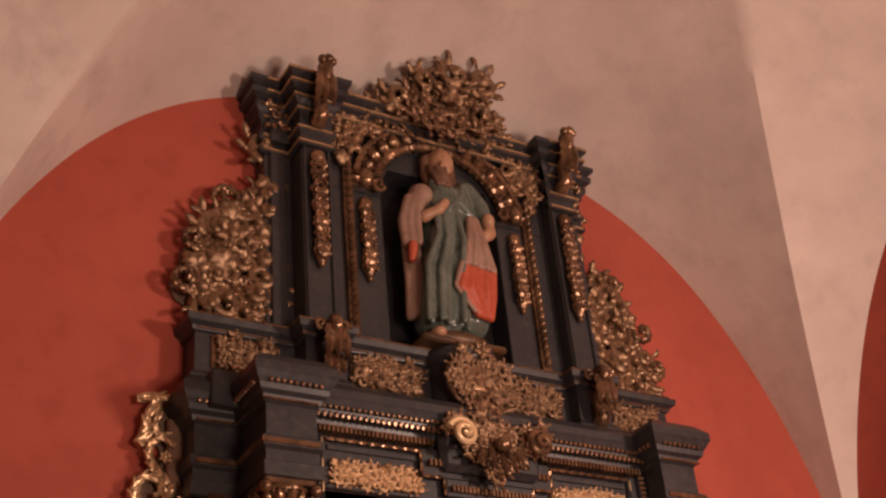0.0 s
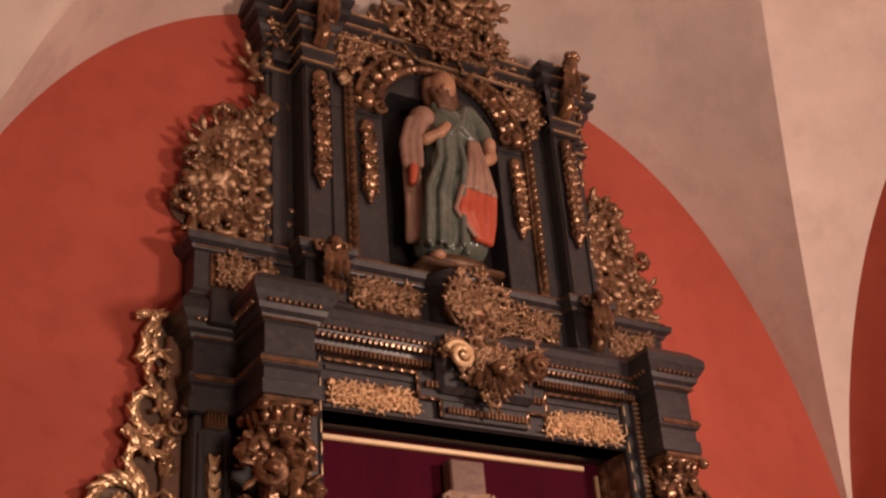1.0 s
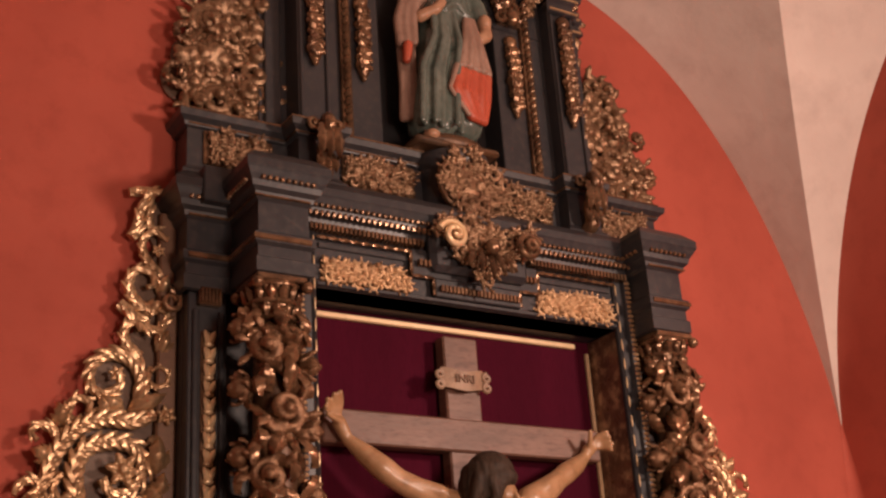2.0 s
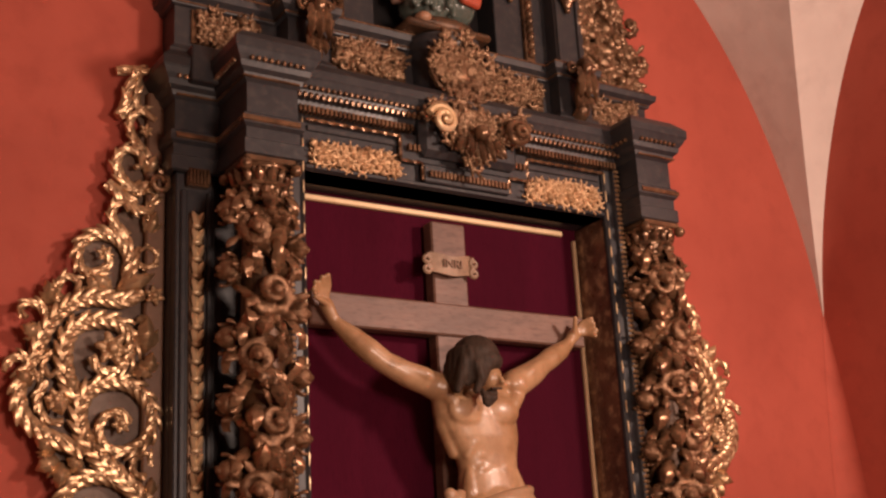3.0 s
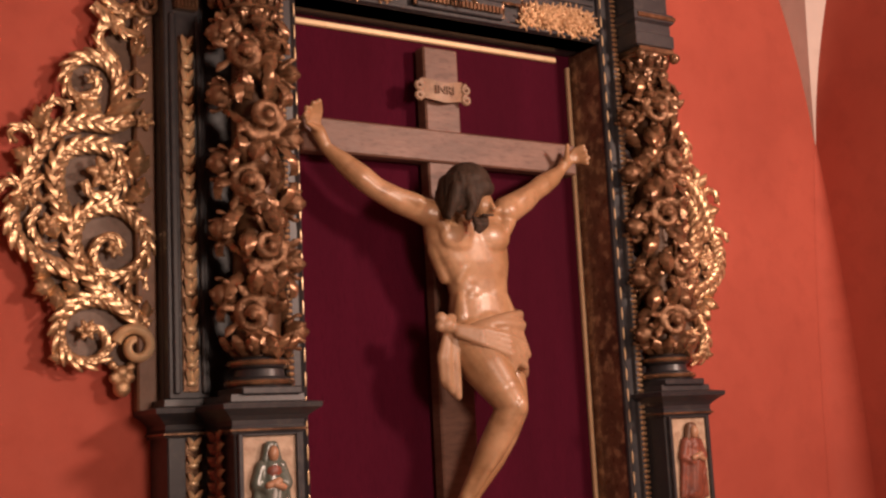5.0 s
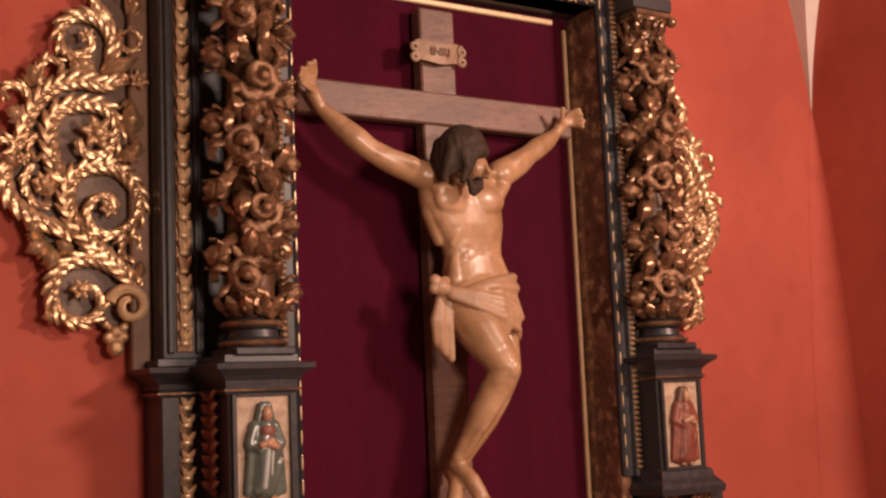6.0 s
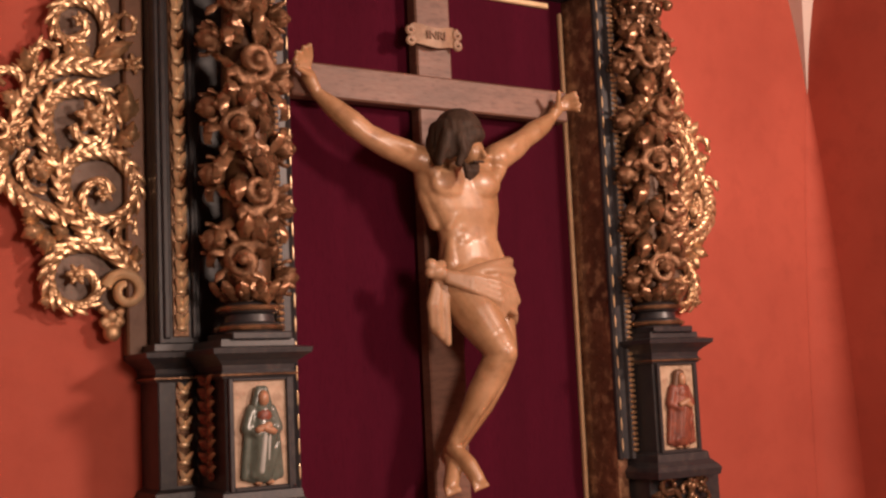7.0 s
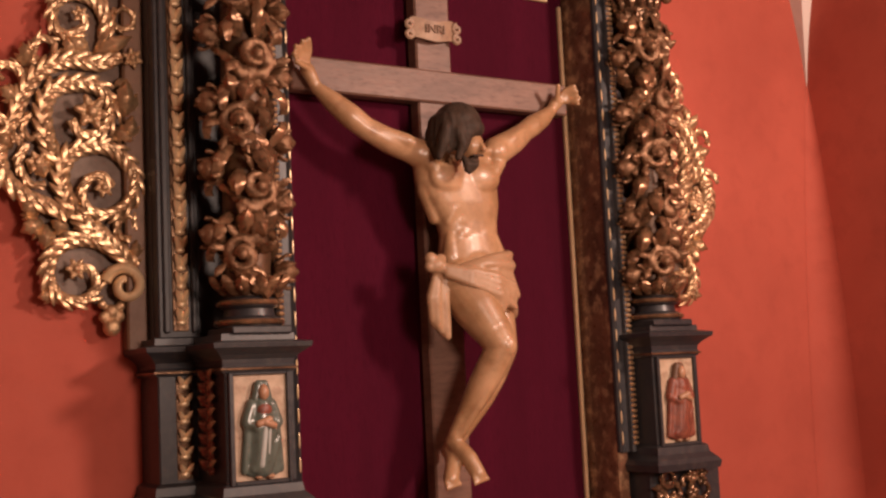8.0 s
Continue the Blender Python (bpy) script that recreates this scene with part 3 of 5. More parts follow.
def column(s):
    cx, cy = s * 0.783, -0.285
    bm = bmesh.new()
    lathe(bm, cx, cy, [(0.062, 1.86), (0.068, 2.0), (0.066, 2.4), (0.056, 2.83)], 20)
    col = part("column", bm, BARK, altar, "dark column wound with carved gilded vines", True)
    bm = bmesh.new()
    box(bm, cx - 0.092, cx + 0.092, cy - 0.092, cy + 0.092, 1.762, 1.785)
    lathe(bm, cx, cy, [(0.09, 1.785), (0.094, 1.795), (0.09, 1.807), (0.074, 1.815), (0.07, 1.835), (0.084, 1.842), (0.087, 1.852), (0.08, 1.864), (0.062, 1.872)], 28)
    part("column_base", bm, BLACK, col, "black base with gilt rings", True)
    for z, r in ((1.797, 0.0945), (1.853, 0.0875)):
        bm = bmesh.new()
        tube(bm, [Vector((cx + r * math.cos(a), cy + r * math.sin(a), z)) for a in (2 * math.pi * k / 32 for k in range(33))], 0.008, 8)
        part("ring", bm, BRONZE, col, "", True)
    # basket capital of upright leaves
    bm = bmesh.new()
    lathe(bm, cx, cy, [(0.05, 2.84), (0.072, 2.85), (0.074, 2.862), (0.066, 2.868), (0.076, 2.905), (0.072, 2.912), (0.084, 2.965), (0.06, 2.97)], 28, 14, 0.05)
    box(bm, cx - 0.084, cx + 0.084, cy - 0.084, cy + 0.084, 2.968, 2.99)
    for z, r in ((2.856, 0.078), (2.906, 0.08), (2.96, 0.086)):
        tube(bm, [Vector((cx + r * math.cos(a), cy + r * math.sin(a), z)) for a in (2 * math.pi * k / 28 for k in range(29))], 0.008, 7, 3, 300, 0.15)
    for ring, (r, z, h) in enumerate(((0.07, 2.862, 0.04), (0.076, 2.912, 0.045))):
        for k in range(14):
            a = 2 * math.pi * (k + 0.5 * ring) / 14
            u = Vector((math.cos(a), math.sin(a), 0))
            leaf(bm, Vector((cx, cy, z)) + u * r, Vector((cx, cy, z + h)) + u * (r + 0.008), u, 0.032, 0.14, 5, 2)
    for sx in (-1, 1):
        for sy in (-1, 1):
            ball(bm, (cx + sx * 0.082, cy + sy * 0.082, 2.955), 0.021)
    part("capital", bm, BRONZE, col, "dull gilt leaf capital", True)
    # one broad vine climbing round the shaft, with a thinner runner beside it
    for ph, w in ((0.0, 0.025), (0.7, 0.016), (math.pi + 0.2, 0.019)):
        bm = bmesh.new()
        pts = []
        for i in range(190):
            t = i / 189
            a = s * (2 * math.pi * 2.45 * t) + ph - 1.2
            r = 0.074 + 0.008 * math.sin(t * 31 + ph * 3)
            pts.append(Vector((cx + r * math.cos(a), cy + r * math.sin(a), 1.875 + 0.965 * t)))
        tube(bm, pts, lambda t: w * (0.85 + 0.25 * math.sin(t * 45 + ph)), 10, 3, 120, 0.18)
        part("vine", bm, VINE, col, "dull gilt twisting vine stem", True)
    # pomegranates breaking out at both flanks, a handbreadth apart, and leafy curls facing the front
    fruit = fused("fruit", pomegranate, VINE, 0.075)
    curl = fused("vine_curl", scroll_flower, VINE, 0.07)
    crng = random.Random(11)
    for k in range(5):
        for a, z in ((math.pi * 0.5 - s * math.pi * 0.5 - s * 0.12, 2.05 + 0.195 * k), (math.pi * 0.5 + s * math.pi * 0.5 + s * 0.18, 1.945 + 0.195 * k)):
            u = Vector((math.cos(a), math.sin(a), 0))
            placed("fruit", fruit, Vector((cx, cy, z + crng.uniform(-0.008, 0.008))) + u * 0.098, 0.042 * crng.uniform(0.93, 1.05), col, crng.uniform(0, 6), a + math.pi / 2, "dull gilt carved fruit")
    for k in range(5):
        a = -1.75 + s * 0.12 + (0.28 if k % 2 else -0.22)
        u = Vector((math.cos(a), math.sin(a), 0))
        placed("vine_curl", curl, Vector((cx, cy, 1.985 + 0.192 * k)) + u * 0.076, 0.069 * crng.uniform(0.92, 1.08), col, crng.uniform(-0.5, 0.5) + (2.6 if k % 2 else 0.0), a + math.pi / 2)
    # hanging leaves between them
    for k in range(5):
        for j, da in enumerate((-1.2, -0.75, -0.3, 0.15, 0.6, 1.1)):
            a = -1.75 + s * 0.1 + da + crng.uniform(-0.12, 0.12)
            u = Vector((math.cos(a), math.sin(a), 0))
            v = Vector((-u.y, u.x, 0))
            c = Vector((cx, cy, 2.075 + 0.192 * k + (0.04 if j % 2 else -0.03))) + u * 0.068
            lean = crng.uniform(-0.035, 0.035)
            bm = bmesh.new()
            leaf(bm, c, c + v * lean + u * 0.022 + Vector((0, 0, crng.choice((-1, -1, 1)) * crng.uniform(0.07, 0.1))), u, 0.062, 0.3, 9, 4)
            part("vine_leaf", bm, VINE, col, "", True)
    for k in range(7):
        a = -3.1 + 0.48 * k
        u = Vector((math.cos(a), math.sin(a), 0))
        for z, h in ((1.875, 0.055), (2.835, -0.05)):
            bm = bmesh.new()
            leaf(bm, Vector((cx, cy, z)) + u * 0.066, Vector((cx, cy, z + h)) + u * 0.098, u, 0.055, 0.25, 8, 3)
            part("vine_leaf", bm, VINE, col, "", True)


def side_pilaster(s):
    bm = bmesh.new()
    box(bm, s * 0.87, s * 0.998, -0.09, -0.135, 1.765, 2.99)
    pil = part("pilaster", bm, BLACK, altar)
    for a, c in ((0.885, 0.9), (0.965, 0.985)):
        bm = bmesh.new()
        box(bm, s * a, s * c, -0.13, -0.147, 1.78, 2.93)
        part("fillet", bm, BLACK, pil)
    bm = bmesh.new()
    box(bm, s * 0.908, s * 0.957, -0.13, -0.141, 1.785, 2.86, 0.002)
    part("strip_ground", bm, BRONZE, pil)
    bm = bmesh.new()
    for q in (-1, 1):
        leaf(bm, (s * 0.9325, -0.141, 1.81), (s * 0.9325 + q * 0.017, -0.148, 1.852), (0, -1, 0), 0.026, 0.2, 6, 1)
    ball(bm, (s * 0.9325, -0.146, 1.81), 0.0125, (1.3, 0.8, 0.8), 8, 5)
    ball(bm, (s * 0.9325, -0.144, 1.837), 0.009, (0.8, 0.8, 1.5), 6, 4)
    first = part("husk", bm, BRIGHT, pil, "", True)
    for k in range(1, 20):
        more = new("husk", first.data)
        more.parent, more.location = pil, (0, 0, 0.053 * k)
    bm = bmesh.new()
    for k in range(6):
        x = s * (0.905 + 0.0115 * k)
        box(bm, x - 0.0042, x + 0.0042, -0.14, -0.172, 2.945, 2.995, 0.001)
    box(bm, s * 0.898, s * 0.97, -0.13, -0.163, 2.94, 3.0, 0.003)
    part("fluted_block", bm, BRONZE, pil, "dull gilt fluted block")
    bm = bmesh.new()
    pts = curl_points(s * 1.035, -0.08, 2.965, 0.04, 1.57, 1.3, s, 0.02)
    tube(bm, pts, lambda t: 0.012 * (1 - 0.5 * t), 8)
    part("scroll", bm, BRONZE, pil, "", True)


def pedestal(s):
    bm = bmesh.new()
    box(bm, s * 0.692, s * 0.893, 0, -0.355, 1.33, 1.69)
    box(bm, s * 0.885, s * 1.01, 0, -0.15, 1.33, 1.69)
    ped = part("pedestal", bm, BLACK, altar)
    run = [(-1.01, 0), (-1.01, -0.15), (-0.893, -0.15), (-0.893, -0.355), (-0.692, -0.355), (-0.692, -0.2)]
    if s > 0:
        run = [(-x, y) for x, y in reversed(run)]
    bm = bmesh.new()
    moulding(bm, run, [(-0.1, 1.655), (0.008, 1.655), (0.014, 1.667), (0.008, 1.678), (0.01, 1.692), (0.022, 1.705), (0.036, 1.716), (0.048, 1.724), (0.05, 1.738), (0.028, 1.742), (0.012, 1.745), (0.01, 1.764), (-0.1, 1.768)])
    part("pedestal_cap", bm, BLACK, ped)
    bm = bmesh.new()
    moulding(bm, run, [(-0.1, 1.255), (0.045, 1.262), (0.05, 1.285), (0.04, 1.3), (0.022, 1.318), (0.018, 1.342), (0.0, 1.352), (-0.1, 1.353)])
    part("pedestal_base", bm, BLACK, ped)
    bm = bmesh.new()
    moulding(bm, run, [(0.006, 1.66), (0.017, 1.663), (0.017, 1.668), (0.006, 1.671)])
    part("gilt_line", bm, BRONZE, ped, "thin gilt line")
    # lower stage, seen under the base
    bm = bmesh.new()
    box(bm, s * 0.67, s * 1.0, 0, -0.33, 1.0, 1.262)
    part("plinth", bm, BLACK, ped)
    bm = bmesh.new()
    carving(bm, rng, lambda x, z: True, min(s * 0.7, s * 0.9), max(s * 0.7, s * 0.9), 1.03, 1.24, -0.33, 0.07, 300)
    part("relief_panel", bm, BRONZE, ped, "dull gilt foliage relief", True)
    # beaded strip beside and carved side face
    bm = bmesh.new()
    box(bm, s * 0.912, s * 0.958, -0.148, -0.153, 1.36, 1.645, 0.001)
    part("strip_ground", bm, BRONZE, ped)
    bm = bmesh.new()
    for q in (-1, 1):
        leaf(bm, (s * 0.935, -0.15, 1.375), (s * 0.935 + q * 0.02, -0.16, 1.405), (0, -1, 0), 0.022, 0.25, 5, 1)
    ball(bm, (s * 0.935, -0.155, 1.375), 0.012, (1.4, 0.8, 0.8), 8, 5)
    first = part("husk", bm, BRIGHT, ped, "", True)
    for k in range(1, 6):
        more = new("husk", first.data)
        more.parent, more.location = ped, (0, 0, 0.05 * k)
    bm = bmesh.new()
    for q in (-1, 1):
        leaf(bm, (s * 0.893, -0.255, 1.385), (s * 0.9, -0.255 + q * 0.05, 1.415), (s, 0, 0.2), 0.034, 0.2, 6, 2)
    ball(bm, (s * 0.898, -0.255, 1.385), 0.015, (0.7, 1.4, 0.9))
    first = part("side_husk", bm, REDGOLD, ped, "red and gold carved husk", True)
    for k in range(1, 8):
        more = new("side_husk", first.data)
        more.parent, more.location = ped, (0, 0, 0.036 * k)
    bm = bmesh.new()
    for x0, x1, z0, z1 in ((0.7, 0.712, 1.345, 1.655), (0.873, 0.887, 1.345, 1.655), (0.712, 0.873, 1.345, 1.356), (0.712, 0.873, 1.648, 1.655)):
        box(bm, s * x0, s * x1, -0.354, -0.371, z0, z1, 0.002)
    part("panel_frame", bm, BLACK, ped)
    bm = bmesh.new()
    box(bm, s * 0.712, s * 0.873, -0.354, -0.36, 1.356, 1.648, 0.001)
    panel = part("painted_panel", bm, CREAM, ped, "cream painted panel with a draped figure in relief")
    c = s * 0.7925
    robe = GREEN if s < 0 else ROBE
    bm = bmesh.new()
    limb(bm, (c - 0.005, -0.362, 1.40), (c, -0.368, 1.50), 0.04, 0.036)
    limb(bm, (c, -0.368, 1.50), (c, -0.37, 1.56), 0.038, 0.03)
    for k in (-1, 1):
        limb(bm, (c + k * 0.028, -0.37, 1.565), (c + k * 0.046, -0.374, 1.515), 0.018, 0.017)
        limb(bm, (c + k * 0.046, -0.374, 1.515), (c + k * 0.02, -0.39, 1.5), 0.015, 0.012)
        for q in range(3):
            limb(bm, (c + k * (0.028 + 0.008 * q), -0.372, 1.5), (c + k * (0.022 + 0.016 * q), -0.366, 1.374 + 0.005 * q), 0.011, 0.012)
    limb(bm, (c + 0.03, -0.385, 1.49), (c - 0.03, -0.378, 1.39), 0.011, 0.014)
    limb(bm, (c + 0.044, -0.378, 1.47), (c + 0.01, -0.378, 1.38), 0.011, 0.013)
    body = blended(bm, 0.0045, 1)
    bm = bmesh.new()
    ball(bm, (c, -0.388, 1.598), 0.019, (0.85, 0.8, 1.2), 12, 8)
    limb(bm, (c - 0.022, -0.402, 1.512), (c + 0.006, -0.406, 1.522), 0.01, 0.011)
    limb(bm, (c + 0.022, -0.402, 1.506), (c - 0.004, -0.406, 1.516), 0.01, 0.011)
    ball(bm, (c - 0.014, -0.37, 1.366), 0.013, (1, 1, 0.6))
    ball(bm, (c + 0.022, -0.37, 1.366), 0.013, (1, 1, 0.6))
    flesh = plain_mesh(bm)
    bm = bmesh.new()
    for k in (-1, 1):
        limb(bm, (c + k * 0.008, -0.374, 1.62), (c + k * 0.02, -0.374, 1.575), 0.014, 0.013)
    ball(bm, (c, -0.37, 1.61), 0.022, (1, 0.8, 1))
    hood = blended(bm, 0.005, 1)
    bm = bmesh.new()
    ball(bm, (c, -0.386, 1.548), 0.024, (1, 0.7, 1.1), 12, 8)
    bodice = plain_mesh(bm)
    bm = bmesh.new()
    limb(bm, (c - 0.002, -0.398, 1.5), (c - 0.012, -0.39, 1.4), 0.008, 0.012)
    limb(bm, (c + 0.01, -0.396, 1.495), (c + 0.004, -0.39, 1.42), 0.007, 0.01)
    sash = plain_mesh(bm)
    fig = joined("relief_figure", ((body, robe), (flesh, FACE), (hood, robe if s < 0 else BEARD), (bodice, ROBE), (sash, PALE if s < 0 else ROBE)))
    fig.parent = panel
    tagged(fig, "blue-green robed figure in painted relief" if s < 0 else "red robed figure in painted relief")


# ---- wings ----


def wing(s):
    """Side wing: a drab board crowded with leafy gilt scrolls; u is the distance from the middle."""
    def side_x(u):
        return s * (u if s < 0 else 0.955 + (u - 1.0) * 0.9)

    # the board, a little inside the carving, with an uneven leafy edge
    rim = spline([(1.05, 0, 3.33), (1.12, 0, 3.31), (1.085, 0, 3.17), (1.145, 0, 3.05), (1.12, 0, 2.95), (1.15, 0, 2.86), (1.24, 0, 2.77), (1.262, 0, 2.68),
                  (1.29, 0, 2.585), (1.375, 0, 2.5), (1.405, 0, 2.4), (1.41, 0, 2.28), (1.36, 0, 2.19), (1.3, 0, 2.1), (1.275, 0, 2.02), (1.285, 0, 1.94),
                  (1.24, 0, 1.895), (1.17, 0, 1.89), (1.12, 0, 1.85), (1.05, 0, 1.86)], 0.012)
    bm = bmesh.new()
    ring = [[bm.verts.new((side_x(p.x + 0.006 * math.sin(i * 1.3) - 0.006), y, p.z)) for i, p in enumerate(rim)] for y in (-0.003, -0.021)]
    inner = [[bm.verts.new((side_x(1.02), y, p.z)) for p in rim] for y in (-0.003, -0.021)]
    for i in range(len(rim) - 1):
        bm.faces.new((ring[0][i], ring[0][i + 1], ring[1][i + 1], ring[1][i]))
        for y in (0, 1):
            bm.faces.new((ring[y][i], ring[y][i + 1], inner[y][i + 1], inner[y][i]))
    back = part("wing", bm, DRAB, altar, "side wing of gilded acanthus scrolls on a drab board")

    def rope(ctrl, w0, w1, centre=None):
        b = bmesh.new()
        pts = spline([(side_x(u), y, z) for u, y, z in ctrl], 0.006)
        tube(b, pts, lambda t: 1.08 * (w0 + (w1 - w0) * t) * (0.75 + 0.25 * math.sin(math.pi * min(1, 0.15 + t))), 24, 6, 2 * math.pi / 0.034, 0.17, 0.85)
        part("scroll", b, GILT, back, "", True)
        run, flip = 0.0, 1
        for i, (p, q) in enumerate(zip(pts, pts[1:])):
            run += (q - p).length
            t = i / len(pts)
            if run > 0.034 and t < 0.85:
                run, flip = 0.0, -flip
                d = (q - p).normalized()
                side = d.cross(Vector((0, 1, 0)))
                if centre:
                    out = p - Vector((side_x(centre[0]), p.y, centre[1]))
                    side *= 1 if side.dot(out) > 0 else -1
                else:
                    side *= flip
                w = w0 + (w1 - w0) * t
                b = bmesh.new()
                leaf(b, p - d * w * 0.6 + side * w * 0.3 - Vector((0, w * 0.5, 0)), p + d * w * 2.2 + side * w * 1.05 + Vector((0, w * 0.1, 0)),
                     Vector((0, -1, 0)) + side * 0.8, w * 1.2, 0.2, 7, 1)
                part("leaf", b, GILT, back, "", True)

    Y = -0.042

    def stem(pts, w0, w1, centre=None):
        """A stem through (u, z) points that rises from the board towards its end."""
        n = len(pts) - 1
        rope([(u, Y - 0.022 * (i / n) ** 2, z) for i, (u, z) in enumerate(pts)], w0, w1, centre)

    def coil(u, z, r, start, turns, way, w=0.022, inner=0.22):
        pts = curl_points(u, Y, z, r, start, turns, way, 0.02, inner)
        rope([tuple(q) for q in pts[::4]], w, w * 0.62, (u, z))

    # the great stem: from the foot it climbs outwards and rolls into the lower scroll
    stem(((1.03, 1.985), (1.113, 2.06), (1.2, 2.135), (1.245, 2.22), (1.228, 2.295), (1.17, 2.332), (1.1, 2.33), (1.048, 2.283), (1.032, 2.225), (1.055, 2.17), (1.113, 2.136),
          (1.168, 2.145), (1.192, 2.19), (1.172, 2.235), (1.13, 2.245), (1.105, 2.215)), 0.025, 0.015, (1.125, 2.23))
    # its branch: up the outer side and over into the upper scroll with the large flower
    stem(((1.245, 2.265), (1.284, 2.346), (1.294, 2.427), (1.27, 2.487), (1.21, 2.515), (1.135, 2.508), (1.1, 2.45), (1.13, 2.382), (1.19, 2.366), (1.222, 2.405)), 0.024, 0.017, (1.18, 2.44))
    # rim over the upper scroll and down round the outside
    stem(((1.384, 2.385), (1.341, 2.493), (1.284, 2.557), (1.215, 2.582), (1.13, 2.578), (1.073, 2.608)), 0.02, 0.022, (1.2, 2.4))
    stem(((1.384, 2.385), (1.417, 2.315), (1.406, 2.236), (1.351, 2.182), (1.273, 2.15), (1.235, 2.115)), 0.019, 0.022, (1.28, 2.3))
    # top scroll
    stem(((1.06, 2.655), (1.11, 2.66), (1.108, 2.721), (1.143, 2.775), (1.21, 2.785), (1.262, 2.742), (1.263, 2.682), (1.225, 2.66), (1.178, 2.689), (1.188, 2.728)), 0.02, 0.014, (1.2, 2.72))
    # foot scroll
    stem(((1.078, 2.016), (1.14, 2.055), (1.206, 2.06), (1.268, 2.025), (1.29, 1.957), (1.26, 1.895), (1.197, 1.882), (1.153, 1.92), (1.17, 1.97), (1.208, 1.975)), 0.022, 0.015, (1.215, 1.965))
    # inner side scrolls and outer tendrils
    stem(((1.03, 2.09), (1.05, 2.13), (1.085, 2.11), (1.08, 2.07), (1.05, 2.065)), 0.014, 0.009, (1.06, 2.09))
    stem(((1.34, 2.49), (1.36, 2.54), (1.4, 2.555), (1.428, 2.53), (1.41, 2.505)), 0.014, 0.01, (1.4, 2.52))
    stem(((1.38, 2.38), (1.42, 2.395), (1.455, 2.375), (1.465, 2.345)), 0.015, 0.009)
    stem(((1.284, 2.557), (1.325, 2.59), (1.305, 2.64), (1.265, 2.63), (1.27, 2.595)), 0.014, 0.01, (1.29, 2.61))
    stem(((1.345, 2.33), (1.365, 2.27), (1.335, 2.215), (1.295, 2.215)), 0.013, 0.01, (1.32, 2.27))
    stem(((1.33, 2.42), (1.355, 2.38), (1.335, 2.345), (1.31, 2.365)), 0.011, 0.008, (1.335, 2.38))
    coil(1.058, 2.728, 0.036, 1.0, 1.1, -1, 0.01, 0.8)
    # climbing tail
    stem(((1.115, 2.79), (1.16, 2.83), (1.165, 2.875), (1.135, 2.895), (1.118, 2.868)), 0.016, 0.011, (1.135, 2.86))
    stem(((1.185, 2.955), (1.14, 2.92), (1.095, 2.88), (1.05, 2.875)), 0.018, 0.015)
    stem(((1.035, 2.81), (1.05, 2.87), (1.035, 2.93), (1.06, 2.95)), 0.016, 0.012)
    stem(((1.075, 2.935), (1.13, 2.965), (1.158, 3.02), (1.135, 3.07), (1.09, 3.065), (1.08, 3.025), (1.105, 3.01)), 0.018, 0.01, (1.115, 3.02))
    stem(((1.05, 3.06), (1.105, 3.115), (1.118, 3.17), (1.085, 3.205), (1.04, 3.18)), 0.014, 0.01, (1.07, 3.14))
    stem(((1.155, 3.18), (1.135, 3.215), (1.125, 3.29), (1.105, 3.33)), 0.018, 0.012)
    stem(((1.045, 3.23), (1.085, 3.215), (1.1, 3.25), (1.095, 3.33)), 0.012, 0.01)
    stem(((1.165, 3.335), (1.12, 3.345), (1.05, 3.345)), 0.015, 0.012)
    # plain gilt volute at the foot, with its dark core and its drop
    b = bmesh.new()
    pts = curl_points(1.07, -0.056, 1.925, 0.06, 0.2, 1.2, 1, 0.015, 0.32)
    tube(b, [Vector((side_x(q.x), q.y, q.z)) for q in pts], lambda t: 0.018 * (1 - 0.4 * t), 10, squash=1.4)
    part("volute", b, BRIGHT, back, "plain gilt volute, coloured pale as if lit", True)
    drop = fused("drop", lambda m: [ball(m, (x, 0, z), r, (1, 0.9, 1), 12, 8) for x, z, r in ((0, 0, 1), (-0.8, 1.1, 0.62), (0.85, 1.2, 0.66), (1.0, 2.3, 0.55), (-1.0, 2.5, 0.5), (0, 1.7, 0.8))], GILT, 0.13)
    placed("drop", drop, (side_x(1.108), -0.047, 1.805), 0.027, back)
    # long acanthus leaves filling the corners between the scrolls
    for u, z, du, dz, w in ((1.055, 2.43, 0.01, 0.1, 0.07), (1.05, 2.36, -0.01, 0.07, 0.05), (1.14, 2.615, -0.1, 0.055, 0.05), (1.16, 2.62, 0.075, 0.03, 0.045), (1.33, 2.56, 0.03, 0.06, 0.05),
                            (1.36, 2.46, 0.065, 0.02, 0.05), (1.32, 2.3, -0.02, -0.07, 0.06), (1.3, 2.11, 0.065, -0.035, 0.055), (1.29, 2.1, 0.015, -0.075, 0.05), (1.31, 2.13, 0.06, 0.03, 0.05),
                            (1.035, 2.0, 0.0, 0.06, 0.04), (1.27, 1.9, 0.05, -0.008, 0.035), (1.23, 2.08, 0.05, 0.03, 0.045), (1.05, 2.8, -0.015, 0.075, 0.04), (1.1, 2.94, -0.05, 0.03, 0.04),
                            (1.055, 3.0, -0.015, 0.06, 0.04), (1.25, 2.3, 0.045, 0.04, 0.045), (1.09, 2.39, -0.05, -0.035, 0.045), (1.05, 2.55, 0.02, -0.06, 0.045), (1.2, 2.6, 0.04, 0.05, 0.045),
                            (1.38, 2.32, 0.05, 0.03, 0.045), (1.06, 2.14, -0.02, 0.05, 0.035)):
        b = bmesh.new()
